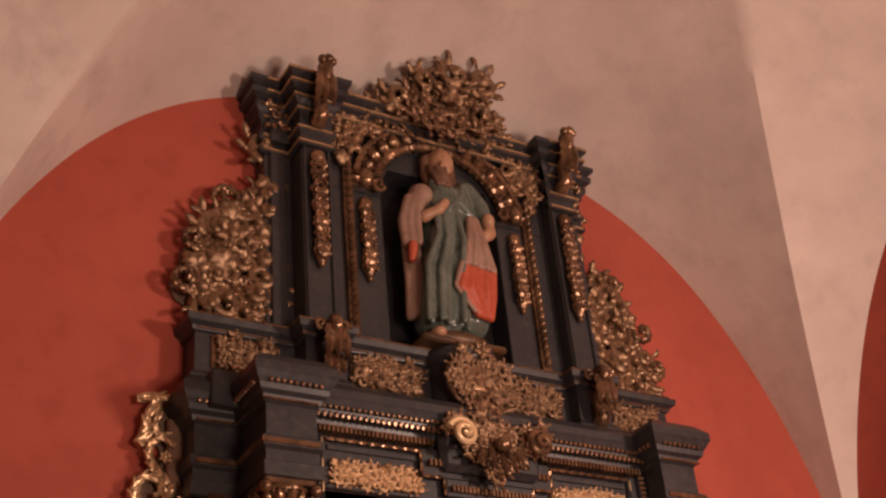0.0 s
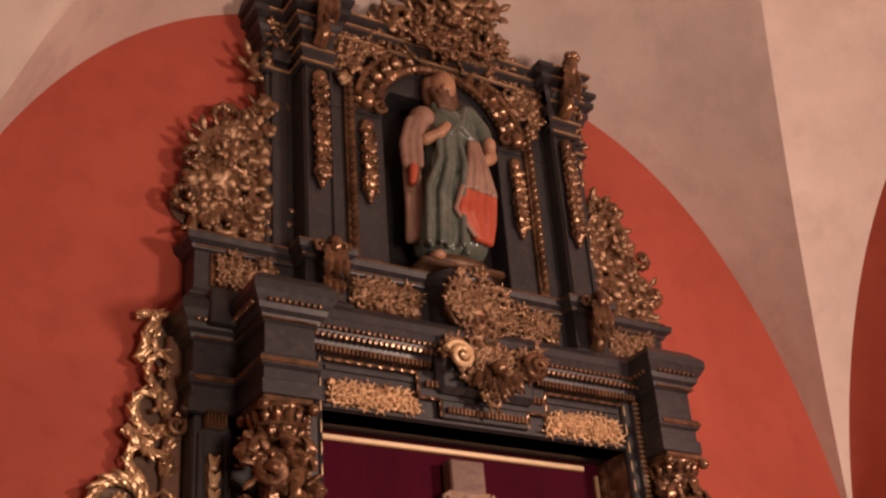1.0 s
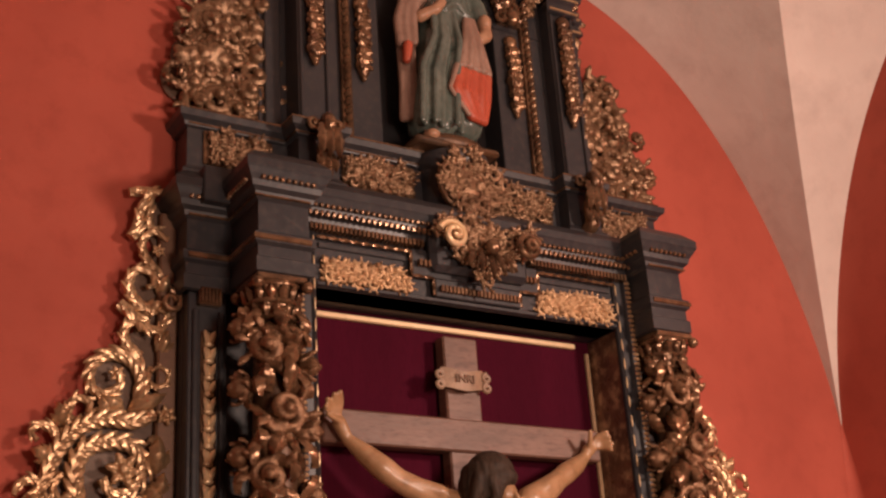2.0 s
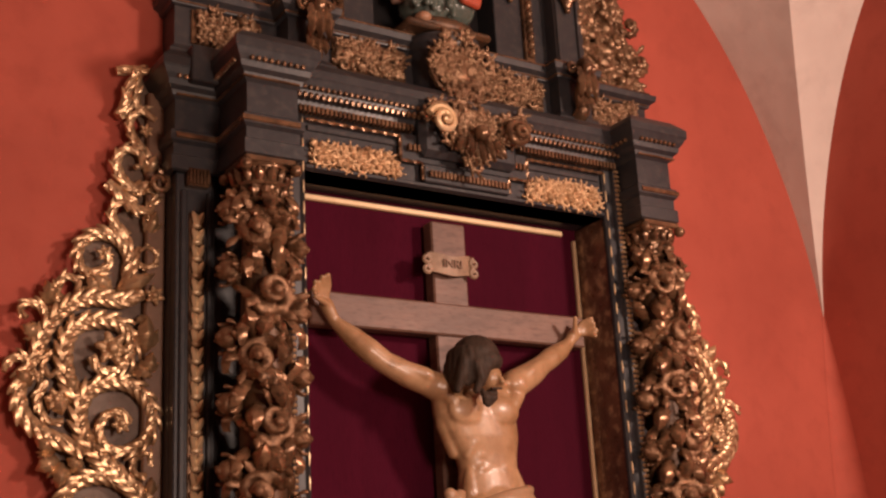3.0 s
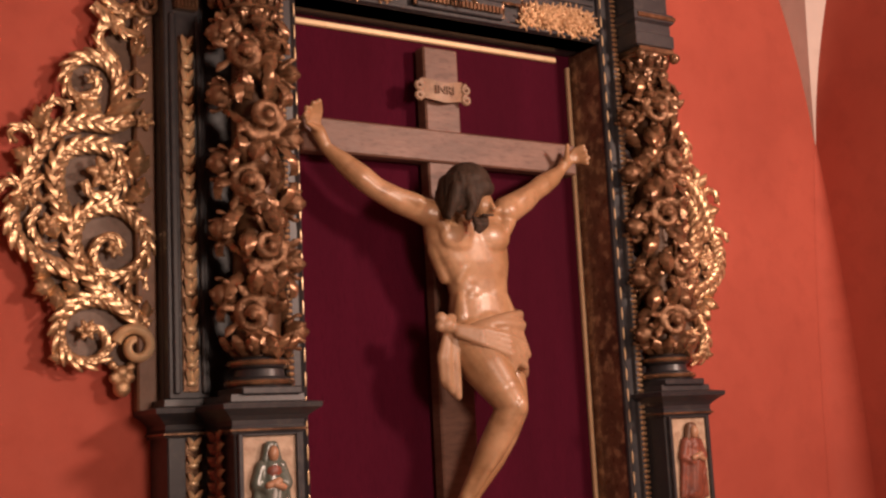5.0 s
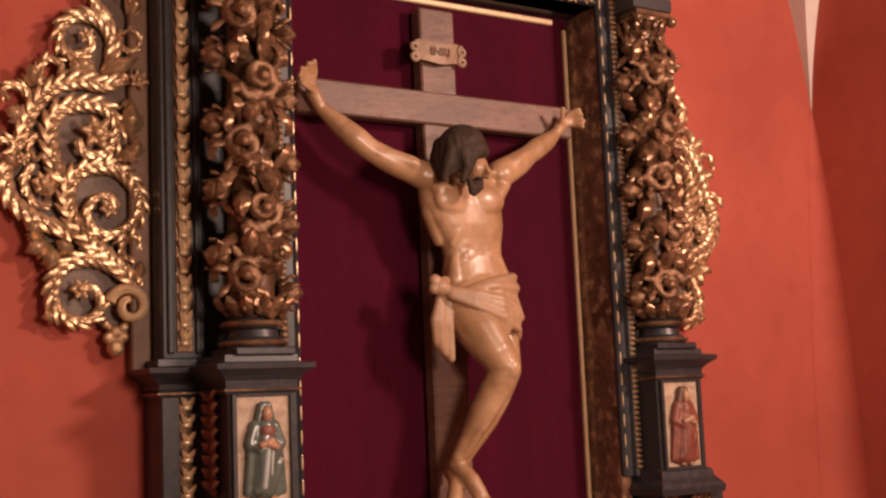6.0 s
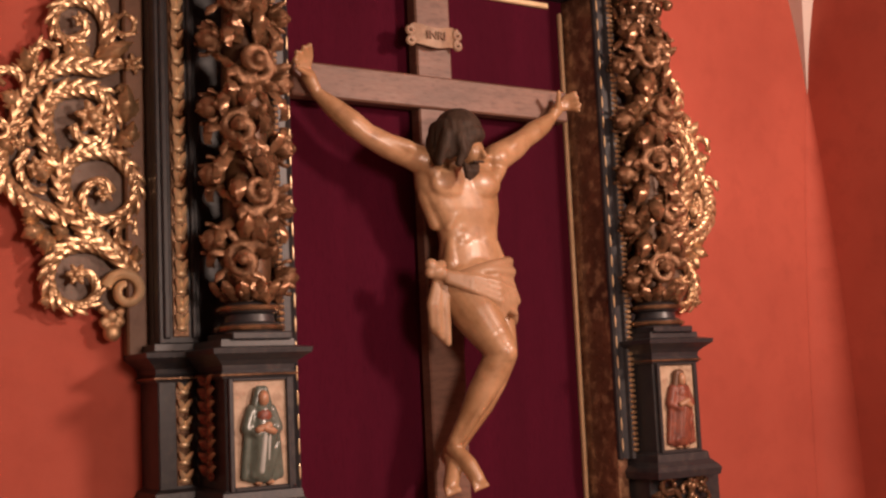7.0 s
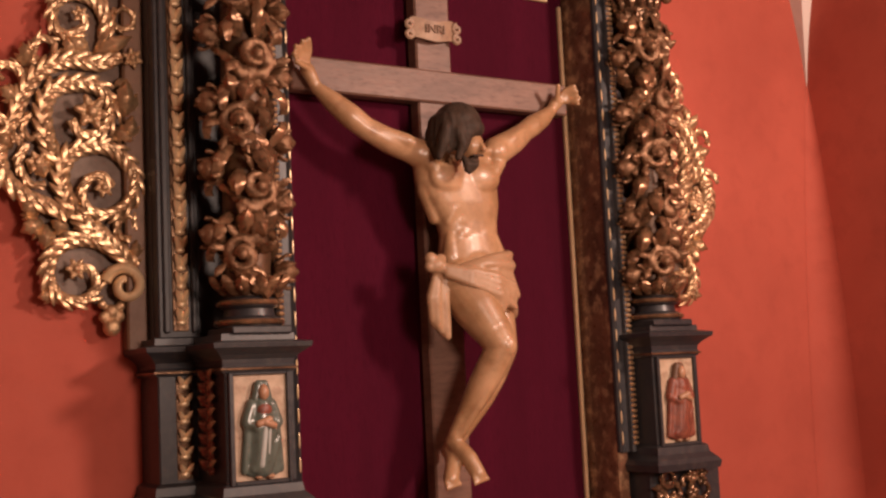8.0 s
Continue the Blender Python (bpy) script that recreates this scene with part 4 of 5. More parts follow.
        leaf(b, (side_x(u), -0.034, z), (side_x(u + du), -0.05, z + dz), (0, -1, 0), w, 0.25, 12, 4)
        part("leaf", b, GILT, back, "", True)
        for k in (-1, 1):
            ca, sa = 0.8 * math.cos(0.55 * k), 0.8 * math.sin(0.55 * k)
            b = bmesh.new()
            leaf(b, (side_x(u), -0.03, z), (side_x(u + du * ca - dz * sa), -0.042, z + du * sa + dz * ca), (0, -1, 0), w * 0.6, 0.2, 8, 3)
            part("leaf", b, GILT, back, "", True)
    for u, z, r in ((1.163, 2.432, 0.055), (1.036, 2.606, 0.034), (1.128, 2.212, 0.032), (1.318, 2.275, 0.036), (1.212, 1.972, 0.034), (1.19, 2.722, 0.028), (1.375, 2.34, 0.022), (1.07, 3.14, 0.024)):
        placed("rosette", flower_mesh(GILT), (side_x(u), -0.056, z), r, back, u * 40)


def upper_wing(s):
    def inside(x, z):
        u = abs(x)
        if z > 4.3:
            return u < 0.745
        return u < 0.725 + (0.29 if x < 0 else 0.26) * max(0.0, min(1, (4.28 - z) / 0.46)) ** 0.75 - 0.1 * max(0, (3.76 - z) / 0.1)

    bm = bmesh.new()
    for i, (u, z, r) in enumerate(((0.78, 4.15, 0.075), (0.86, 4.12, 0.085), (0.84, 3.98, 0.13), (0.93, 3.9, 0.12), (0.98, 3.8, 0.1), (0.82, 3.8, 0.11), (0.72, 4.3, 0.04), (0.72, 4.4, 0.03))):
        y0, y1 = -0.004 - 0.0002 * i, -0.02 - 0.0002 * i
        n = 20
        rim = [[bm.verts.new((s * (u + r * 0.85 * math.cos(2 * math.pi * k / n)), y, z + r * 0.85 * math.sin(2 * math.pi * k / n))) for k in range(n)] for y in (y0, y1)]
        for k in range(n):
            bm.faces.new((rim[0][k], rim[0][(k + 1) % n], rim[1][(k + 1) % n], rim[1][k]))
        bm.faces.new(rim[0])
        bm.faces.new(rim[1])
    back = new("upper_wing", blended(bm, 0.008, 1))
    back.data.materials.clear()
    back.data.materials.append(DRAB)
    back.parent = altar
    tagged(back, "carved and gilded foliage wing beside the niche")
    wr = random.Random(21)
    for x0, x1, z0, z1 in ((0.7, 1.08, 4.05, 4.5), (0.7, 0.9, 3.68, 4.05), (0.9, 1.1, 3.68, 4.05)):
        a = sorted((s * x0, s * x1))
        carving(None, wr, inside, a[0], a[1], z0, z1, -0.035, 0.15, 900, 0.47, 1.1, back, ANTIQUE)
    for u, z, r, a0, way in ((1.03, 3.8, 0.06, 2.0, 1), (0.87, 4.17, 0.055, 0.0, 1), (0.86, 3.95, 0.07, 1.0, -1), (1.0, 3.97, 0.05, 2.5, 1), (0.8, 3.8, 0.06, 4, 1)):
        b = bmesh.new()
        tube(b, [Vector((s * q.x, q.y, q.z)) for q in curl_points(u, -0.06, z, r, a0, 1.4, way, 0.03)], lambda t: 0.017 * (1 - 0.4 * t), 9, 3, 220, 0.25)
        part("scroll", b, BRONZE, back, "", True)
    placed("rosette", flower_mesh(ANTIQUE), (s * 0.87, -0.09, 3.99), 0.07, back)


# ---- attic storey ----
ATTIC = [(-0.745, 0), (-0.745, -0.09), (-0.63, -0.09), (-0.63, -0.195), (-0.505, -0.195), (-0.505, -0.13),
         (0.505, -0.13), (0.505, -0.195), (0.63, -0.195), (0.63, -0.09), (0.745, -0.09), (0.745, 0)]
ARCH_R, ARCH_Z, ARCH_RISE = 0.265, 4.3, 0.27


def attic_base():
    base = [(-1.0, 0), (-1.0, -0.11), (-0.64, -0.11), (-0.64, -0.2), (-0.49, -0.2), (-0.49, -0.14),
            (0.49, -0.14), (0.49, -0.2), (0.64, -0.2), (0.64, -0.11), (1.0, -0.11), (1.0, 0)]
    bm = bmesh.new()
    moulding(bm, base, [(0, 3.385), (0.02, 3.39), (0.02, 3.415), (0.006, 3.43), (0.0, 3.44), (0.0, 3.575), (0.012, 3.58), (0.016, 3.592), (0.034, 3.605), (0.038, 3.628), (0.02, 3.638), (-0.09, 3.642)])
    ob = part("attic_base", bm, BLACK, altar)
    for z in (3.587, 3.63):
        bm = bmesh.new()
        o = 0.014 if z < 3.6 else 0.036
        moulding(bm, base[1:-1], [(o, z - 0.003), (o + 0.004, z - 0.003), (o + 0.004, z + 0.003), (o, z + 0.003)])
        part("gilt_line", bm, BRONZE, ob, "thin gilt line")
    for a, b, y in ((-0.945, -0.7, -0.112), (0.7, 0.945, -0.112), (-0.45, -0.16, -0.142), (0.16, 0.45, -0.142)):
        bm = bmesh.new()
        box(bm, a, b, y + 0.004, y - 0.006, 3.448, 3.572, 0.003)
        panel = part("relief_panel", bm, BRONZE, altar, "dull gilt foliage relief")
        carving(None, rng, lambda x, z: True, a + 0.02, b - 0.02, 3.462, 3.56, y - 0.006, 0.055, 1200, 0.5, 1.0, panel, ANTIQUE)
    for s in (-1, 1):
        bm = bmesh.new()
        x = s * 0.563
        pts = [(x, -0.205, 3.42), (x, -0.24, 3.44), (x, -0.235, 3.5), (x, -0.26, 3.56), (x, -0.29, 3.6), (x, -0.262, 3.63), (x, -0.245, 3.605)]
        tube(bm, spline(pts, 0.008), lambda t: 0.03 - 0.01 * t, 10, 0)
        for k in range(3):
            leaf(bm, (x + (k - 1) * 0.024, -0.27, 3.6), (x + (k - 1) * 0.034, -0.262, 3.47), (0, -1, 0), 0.045, 0.2, 8, 4)
            leaf(bm, (x + (k - 1) * 0.02, -0.255, 3.5), (x + (k - 1) * 0.03, -0.255, 3.43), (0, -1, 0), 0.04, 0.2, 6, 3)
        for q in (-1, 1):
            tube(bm, curl_points(x + q * 0.045, -0.25, 3.61, 0.025, 0, 1.3, q, 0.01), 0.008, 7)
        part("console", bm, BRONZE, ob, "dull gilt leaf console", True)


def attic():
    bm = bmesh.new()
    for s in (-1, 1):
        bm = bmesh.new()
        box(bm, s * 0.60, s * 0.735, 0, -0.085, 3.63, 4.45)
        strip = part("side_strip", bm, BLACK, altar)
        bm = bmesh.new()
        box(bm, s * 0.655, s * 0.715, -0.08, -0.1, 3.66, 4.43)
        part("fillet", bm, BLACK, strip)
    for s in (-1, 1):
        bm = bmesh.new()
        box(bm, s * 0.508, s * 0.627, 0, -0.185, 3.63, 4.46)
        pil = part("attic_pilaster", bm, BLACK, altar)
        for a in (0.512, 0.612):
            bm = bmesh.new()
            box(bm, s * a, s * (a + 0.011), -0.18, -0.196, 3.66, 4.4, 0.003)
            part("fillet", bm, BLACK, pil)
        bm = bmesh.new()
        pendant(bm, s * 0.5675, -0.2, 3.875, 4.385, 0.07, rng)
        melted("pendant", bm, BRONZE, pil, "dull gilt hanging drop")
    # niche: jambs, arched head, back
    bm = bmesh.new()
    for s in (-1, 1):
        box(bm, s * ARCH_R, s * 0.51, -0.01, -0.125, 3.63, ARCH_Z, 0.003)
    n = 24
    arc = [(ARCH_R * math.cos(math.pi * k / n), ARCH_Z + ARCH_RISE * math.sin(math.pi * k / n)) for k in range(n + 1)]
    top = [(0.51 * math.cos(math.pi * k / n) / max(abs(math.cos(math.pi * k / n)), 0.75), 4.72 if 3 < k < n - 3 else ARCH_Z + 0.42 * (min(k, n - k) / 3.0)) for k in range(n + 1)]
    rows = [[bm.verts.new((x, y, z)) for x, z in line] for line, y in ((arc, -0.01), (arc, -0.125), (top, -0.125), (top, -0.01))]
    for a in range(3):
        for k in range(n):
            bm.faces.new((rows[a][k], rows[a][k + 1], rows[a + 1][k + 1], rows[a + 1][k]))
    niche = part("niche", bm, BLACK, altar, "black arched niche")
    bm = bmesh.new()
    box(bm, -0.5, 0.5, -0.002, -0.012, 3.6, 4.72, 0)
    part("niche_back", bm, DARK, niche, "niche back, its shadow put into the dark paint")
    bm = bmesh.new()
    box(bm, -0.48, 0.48, -0.01, -0.17, 3.6, 3.642)
    part("niche_floor", bm, BLACK, niche)
    for s in (-1, 1):
        bm = bmesh.new()
        box(bm, s * 0.392, s * 0.436, -0.12, -0.142, 3.645, 4.42, 0.004)
        z = 3.67
        while z < 4.42:
            leaf(bm, (s * 0.414, -0.14, z), (s * 0.414, -0.15, z + 0.035), (0, -1, 0), 0.036, 0.25, 5, 1)
            z += 0.034
        part("carved_strip", bm, BRONZE, niche, "dull gilt carved strip", True)
        bm = bmesh.new()
        pendant(bm, s * 0.34, -0.135, 3.9, 4.27, 0.07, rng)
        melted("pendant", bm, BRONZE, niche, "dull gilt hanging drop")
        bm = bmesh.new()
        ball(bm, (s * 0.345, -0.16, 4.35), 0.038, (0.9, 0.8, 1.15), 10, 7)
        for k in range(5):
            a = math.pi * k / 4
            leaf(bm, (s * 0.345, -0.14, 4.34), (s * 0.345 + 0.06 * math.cos(a), -0.15, 4.34 + 0.06 * math.sin(a)), (0, -1, 0), 0.035, 0.2, 5, 2)
        tube(bm, curl_points(s * 0.29, -0.15, 4.335, 0.03, 0, 1.3, s, 0.02), 0.01, 8)
        part("impost", bm, BRONZE, niche, "", True)
    # gilt arch bands
    bm = bmesh.new()
    ring = []
    for k in range(41):
        a = math.pi * k / 40
        ring.append([bm.verts.new((r * math.cos(a), y, ARCH_Z + 0.02 + (r + 0.005) * 0.9 * math.sin(a))) for r, y in ((0.287, -0.12), (0.287, -0.142), (0.395, -0.142), (0.395, -0.12))])
    for p, q in zip(ring, ring[1:]):
        for k in range(4):
            bm.faces.new((p[k], p[(k + 1) % 4], q[(k + 1) % 4], q[k]))
    bm.faces.new(ring[0])
    bm.faces.new(ring[-1])
    part("arch_ground", bm, BRONZE, niche)
    bm = bmesh.new()
    for r, w in ((0.295, 0.021), (0.385, 0.016)):
        pts = [Vector((r * math.cos(math.pi * k / 60), -0.146, ARCH_Z + 0.02 + (r + 0.005) * 0.9 * math.sin(math.pi * k / 60))) for k in range(3, 58)]
        tube(bm, pts, w, 8, 2, 180, 0.25)
    part("arch_band", bm, BRONZE, niche, "dull gilt beaded arch", True)
    for k in range(15):
        a = math.pi * (k + 0.5) / 15
        bm = bmesh.new()
        u = Vector((math.cos(a), 0, math.sin(a)))
        c = Vector((0, -0.142, ARCH_Z + 0.02))
        u.z *= 0.91
        leaf(bm, c + u * 0.308, c + u * 0.378, (0, -1, 0), 0.062, 0.2, 6, 2)
        part("arch_leaf", bm, BRONZE, niche, "", True)

    def spandrel(x, z):
        return (x * x + ((z - ARCH_Z - 0.02) / 0.91) ** 2) > 0.43 ** 2 and abs(x) > 0.2

    for s in (-1, 1):
        a = sorted((s * 0.06, s * 0.47))
        carving(None, rng, spandrel, a[0], a[1], 4.4, 4.69, -0.135, 0.095, 500, 0.48, 1.2, niche, ANTIQUE)


def attic_top():
    bm = bmesh.new()
    moulding(bm, ATTIC, [(0, 4.40), (0.012, 4.405), (0.012, 4.425), (0.002, 4.43), (0.002, 4.455), (0.014, 4.465), (0.014, 4.49), (0.004, 4.5), (0.004, 4.555),
                         (0.016, 4.565), (0.02, 4.585), (0.034, 4.6), (0.036, 4.622), (0.022, 4.632), (0.055, 4.648), (0.058, 4.672), (0.04, 4.682), (0.068, 4.7), (0.07, 4.72), (0.02, 4.735), (-0.08, 4.737)])
    cut = [f for f in bm.faces if abs(f.calc_center_median().x) < 0.5 and f.calc_center_median().z < 4.61]
    bmesh.ops.delete(bm, geom=cut, context="FACES")
    top = part("attic_cornice", bm, BLACK, altar)
    for z, o in ((4.415, 0.013), (4.478, 0.015), (4.565, 0.017), (4.612, 0.036), (4.662, 0.058), (4.712, 0.069)):
        for run in (ATTIC[1:5], ATTIC[5:7], ATTIC[7:11]) if z > 4.6 else (ATTIC[1:5], ATTIC[7:11]):
            bm = bmesh.new()
            moulding(bm, run, [(o - 0.002, z - 0.005), (o + 0.004, z - 0.004), (o + 0.004, z + 0.004), (o - 0.002, z + 0.005)])
            part("gilt_line", bm, GILT, top, "thin gilt line")
    bm = bmesh.new()
    box(bm, -0.72, 0.72, 0, -0.12, 4.45, 4.73)
    part("top_board", bm, BLACK, top)
    for s in (-1, 1):
        x = s * 0.568
        bm = bmesh.new()
        pts = [(x, -0.21, 4.5), (x, -0.25, 4.53), (x, -0.245, 4.6), (x, -0.29, 4.65), (x, -0.315, 4.7), (x, -0.3, 4.735), (x, -0.27, 4.72)]
        tube(bm, spline(pts, 0.008), lambda t: 0.03 - 0.008 * t, 10)
        for k in (-1, 0, 1):
            leaf(bm, (x + k * 0.02, -0.3, 4.7), (x + k * 0.034, -0.27, 4.55), (0, -1, 0), 0.045, 0.15, 8, 4)
        ball(bm, (x - 0.02, -0.32, 4.735), 0.02)
        ball(bm, (x + 0.02, -0.32, 4.735), 0.02)
        ball(bm, (x, -0.33, 4.735), 0.022)
        part("console", bm, BRONZE, top, "dull gilt leaf console", True)
        for j, (a, y) in enumerate(((0.69, -0.17), (0.47, -0.2))):
            bm = bmesh.new()
            carving(bm, rng, lambda q, z: True, min(s * a - 0.03, s * a + 0.03), max(s * a - 0.03, s * a + 0.03), 4.5, 4.63, y + 0.06, 0.055, 80)
            part("small_foliage", bm, BRONZE, top, "", True)
    # crest, leaning forward
    bm = bmesh.new()
    n = 40

    def crest(x):
        return 4.72 + 0.2 * max(0, 1 - abs((x - 0.05) / 0.34) ** 4) ** 0.6 - 0.05 * (x > 0.17) - 0.03 * (x < -0.05) + 0.014 * math.sin(x * 48)

    def lean(z):
        return -0.13 - 0.75 * (z - 4.72)

    xs = [-0.28 + 0.66 * k / n for k in range(n + 1)]
    rows = [[bm.verts.new((x, lean(z(x)) + d, z(x))) for x in xs] for d, z in ((0.04, lambda x: 4.7), (0, lambda x: 4.7), (0, lambda x: crest(x) - 0.02), (0.04, lambda x: crest(x) - 0.02))]
    for a in range(4):
        for k in range(n):
            bm.faces.new((rows[a][k], rows[a][k + 1], rows[(a + 1) % 4][k + 1], rows[(a + 1) % 4][k]))
    cr = part("crest", bm, BARK, altar, "carved gilt foliage crest")
    for a, b in ((-0.29, -0.1), (-0.1, 0.13), (0.13, 0.38)):
        carving(None, rng, lambda x, z: z < crest(x) - 0.045, a, b, 4.7, 5.0, -0.02, 0.13, 700, 0.5, 1.4, cr, ANTIQUE, lean)
    carving(None, rng, lambda x, z: z < 4.76 - abs(x - 0.03) * 0.4 and z > 4.68 - 0.05 * (abs(x) < 0.08), -0.24, 0.3, 4.6, 4.76, -0.21, 0.1, 500, 0.48, 1.2, cr, BRONZE)
    placed("rosette", flower_mesh(ANTIQUE), (0.02, -0.25, 4.81), 0.085, cr, 0.4)


def cartouche():
    # bowed bracket under the saint, with its round ornament
    bm = bmesh.new()
    prof = [(0.1, 3.4), (0.125, 3.44), (0.128, 3.56), (0.14, 3.575), (0.15, 3.6), (0.15, 3.622), (0.14, 3.63), (0.02, 3.632)]
    lathe(bm, 0.0, -0.13, prof, 28)
    br = part("bracket", bm, BLACK, altar, "bowed black bracket with a gilt cartouche", True)
    crng = random.Random(5)
    carving(None, crng, lambda x, z: x * x + (z - 3.5) ** 2 < 0.118 ** 2, -0.12, 0.12, 3.37, 3.62, -0.255, 0.062, 900, 0.52, 1.5, br, ANTIQUE)
    bm = bmesh.new()
    tube(bm, [Vector((0.115 * math.cos(a), -0.25, 3.49 + 0.115 * math.sin(a))) for a in (2 * math.pi * k / 40 for k in range(41))], 0.013, 8, 2, 150, 0.3)
    ball(bm, (0.0, -0.235, 3.5), 0.1, (1, 0.4, 1), 16, 10)
    part("cartouche", bm, BRONZE, br, "dull gilt round cartouche", True)
    placed("rosette", flower_mesh(ANTIQUE), (0.02, -0.272, 3.605), 0.042, br)
    # winged volutes on the cornice
    bm = bmesh.new()
    box(bm, -0.2, 0.2, -0.24, -0.3, 3.12, 3.33, 0.02)
    grp = part("keystone", bm, BLACK, altar, "keystone block under gilt volutes")
    for s in (-1, 1):
        bm = bmesh.new()
        tube(bm, curl_points(s * 0.155, -0.366, 3.222, 0.054, 1.57 - s * 1.2, 1.9, s, 0.03, 0.12), lambda t: 0.0135 * (1 - 0.35 * t), 9)
        # left volute takes the bright gilding, the right one the dull
        part("volute", bm, BRIGHT if s < 0 else BRONZE, grp, "gilt volute", True)
    carving(None, crng, lambda x, z: z > 3.08 + abs(x) * 0.9 and abs(x) < 0.2 and (abs(x) < 0.1 or z > 3.15), -0.2, 0.2, 3.08, 3.3, -0.315, 0.064, 900, 0.56, 1.4, grp, ANTIQUE)
    bm = bmesh.new()
    for k in range(-2, 3):
        leaf(bm, (k * 0.03, -0.345, 3.19), (k * 0.05, -0.352, 3.085 + abs(k) * 0.02), (0, -1, 0), 0.034, 0.2, 8, 3)
    ball(bm, (0, -0.37, 3.2), 0.03)
    part("leaf_spray", bm, BRONZE, grp, "", True)
    carving(None, crng, lambda x, z: True, -0.05, 0.06, 3.3, 3.4, -0.28, 0.07, 200, 0.5, 1.3, grp, BRONZE)


# ---- crucifix ----


def crucifix():
    cross = thing("cross", "plain brown wooden cross against crimson velvet", "cross")
    bm = bmesh.new()
    box(bm, -0.078, 0.062, -0.078, -0.135, 1.02, 2.95, 0.006)
    part("upright", bm, TIMBER, cross)
    bm = bmesh.new()
    box(bm, -0.555, 0.548, -0.09, -0.15, 2.54, 2.652, 0.006)
    part("crossbeam", bm, TIMBER, cross)
    # title scroll with rolled ends
    bm = bmesh.new()
    n = 14
    rows = []
    for k in range(n + 1):
        t = k / n
        x = -0.105 + 0.165 * t
        z = 2.785 + 0.006 * math.cos(t * 6.28)
        y = -0.15 - 0.014 * math.sin(math.pi * t)
        rows.append([bm.verts.new((x, y + d, z + h)) for d, h in ((0, -0.034), (-0.008, -0.034), (-0.008, 0.036), (0, 0.036))])
    for p, q in zip(rows, rows[1:]):
        for k in range(4):
            bm.faces.new((p[k], p[(k + 1) % 4], q[(k + 1) % 4], q[k]))
    bm.faces.new(rows[0])
    bm.faces.new(rows[-1])
    for x, s in ((-0.118, -1), (0.072, 1)):
        for z in (2.765, 2.8):
            tube(bm, curl_points(x, -0.158, z, 0.017, 1.5, 1.3, s, 0.004, 0.4), lambda t: 0.009 * (1 - 0.3 * t), 7)
    title = part("title_scroll", bm, BONE, cross, "pale carved title scroll with rolled ends", True)
    cu = bpy.data.curves.new("inscription", "FONT")
    cu.body, cu.size, cu.align_x, cu.align_y, cu.extrude = "INRI", 0.042, "CENTER", "CENTER", 0.002
    txt = new("inscription", cu)
    txt.matrix_basis = pose(-0.022, -0.175, 2.786, 90, 0, 0)
    cu.materials.append(INSCRIBED)
    txt.parent = title
    # the carved figure
    bm = bmesh.new()

    def chain(*ps):
        for (a, ra), (b, rb) in zip(ps, ps[1:]):
            limb(bm, a, b, ra, rb, 26)

    # arms: forearm, elbow, upper arm with its muscle, shoulder
    chain(((-0.488, -0.185, 2.541), 0.02), ((-0.44, -0.208, 2.492), 0.033), ((-0.39, -0.226, 2.446), 0.039), ((-0.345, -0.235, 2.411), 0.036), ((-0.27, -0.245, 2.374), 0.041), ((-0.2, -0.247, 2.352), 0.043),
          ((-0.13, -0.247, 2.33), 0.05))
    chain(((0.44, -0.185, 2.538), 0.021), ((0.385, -0.205, 2.503), 0.032), ((0.33, -0.22, 2.472), 0.037), ((0.285, -0.228, 2.444), 0.035), ((0.225, -0.245, 2.406), 0.043), ((0.14, -0.252, 2.36), 0.05))
    chain(((-0.3, -0.262, 2.398), 0.02), ((-0.22, -0.272, 2.37), 0.026), ((-0.15, -0.268, 2.342), 0.024))
    chain(((0.26, -0.258, 2.44), 0.018), ((0.2, -0.27, 2.405), 0.025), ((0.15, -0.272, 2.375), 0.024))
    for c, r, sc in (((-0.145, -0.255, 2.335), 0.053, (1, 0.9, 0.9)), ((0.14, -0.26, 2.36), 0.052, (1, 0.9, 0.9))):
        ball(bm, c, r, sc, 14, 9)
    # open palms with loosely bent fingers
    for hx, hz, sx in ((-0.525, 2.6, -1), (0.47, 2.578, 1)):
        wx, wz = (-0.488, 2.541) if sx < 0 else (0.44, 2.54)
        limb(bm, (wx, -0.185, wz), (hx - sx * 0.006, -0.19, hz - 0.008), 0.019, 0.024, 12)
        for k in range(4):
            a = (-0.05 + 0.36 * k) if sx > 0 else (math.pi - 0.55 - 0.36 * k)
            g = 0.82 if sx > 0 else 1.0
            base = (hx + 0.016 * math.cos(a), -0.196, hz + 0.016 * math.sin(a))
            mid = (hx + 0.05 * g * math.cos(a), -0.212, hz + 0.05 * g * math.sin(a))
            tip = (hx + (0.066 + 0.006 * (k % 2)) * g * math.cos(a - 0.22 * sx), -0.24, hz + 0.076 * g * math.sin(a - 0.22 * sx))
            limb(bm, base, mid, 0.0125, 0.0115, 8)
            limb(bm, mid, tip, 0.0115, 0.01, 8)
        a = 2.1 if sx > 0 else 3.1
        limb(bm, (hx - sx * 0.01, -0.2, hz - 0.01), (hx + 0.055 * math.cos(a), -0.236, hz + 0.05 * math.sin(a)), 0.012, 0.009, 8)
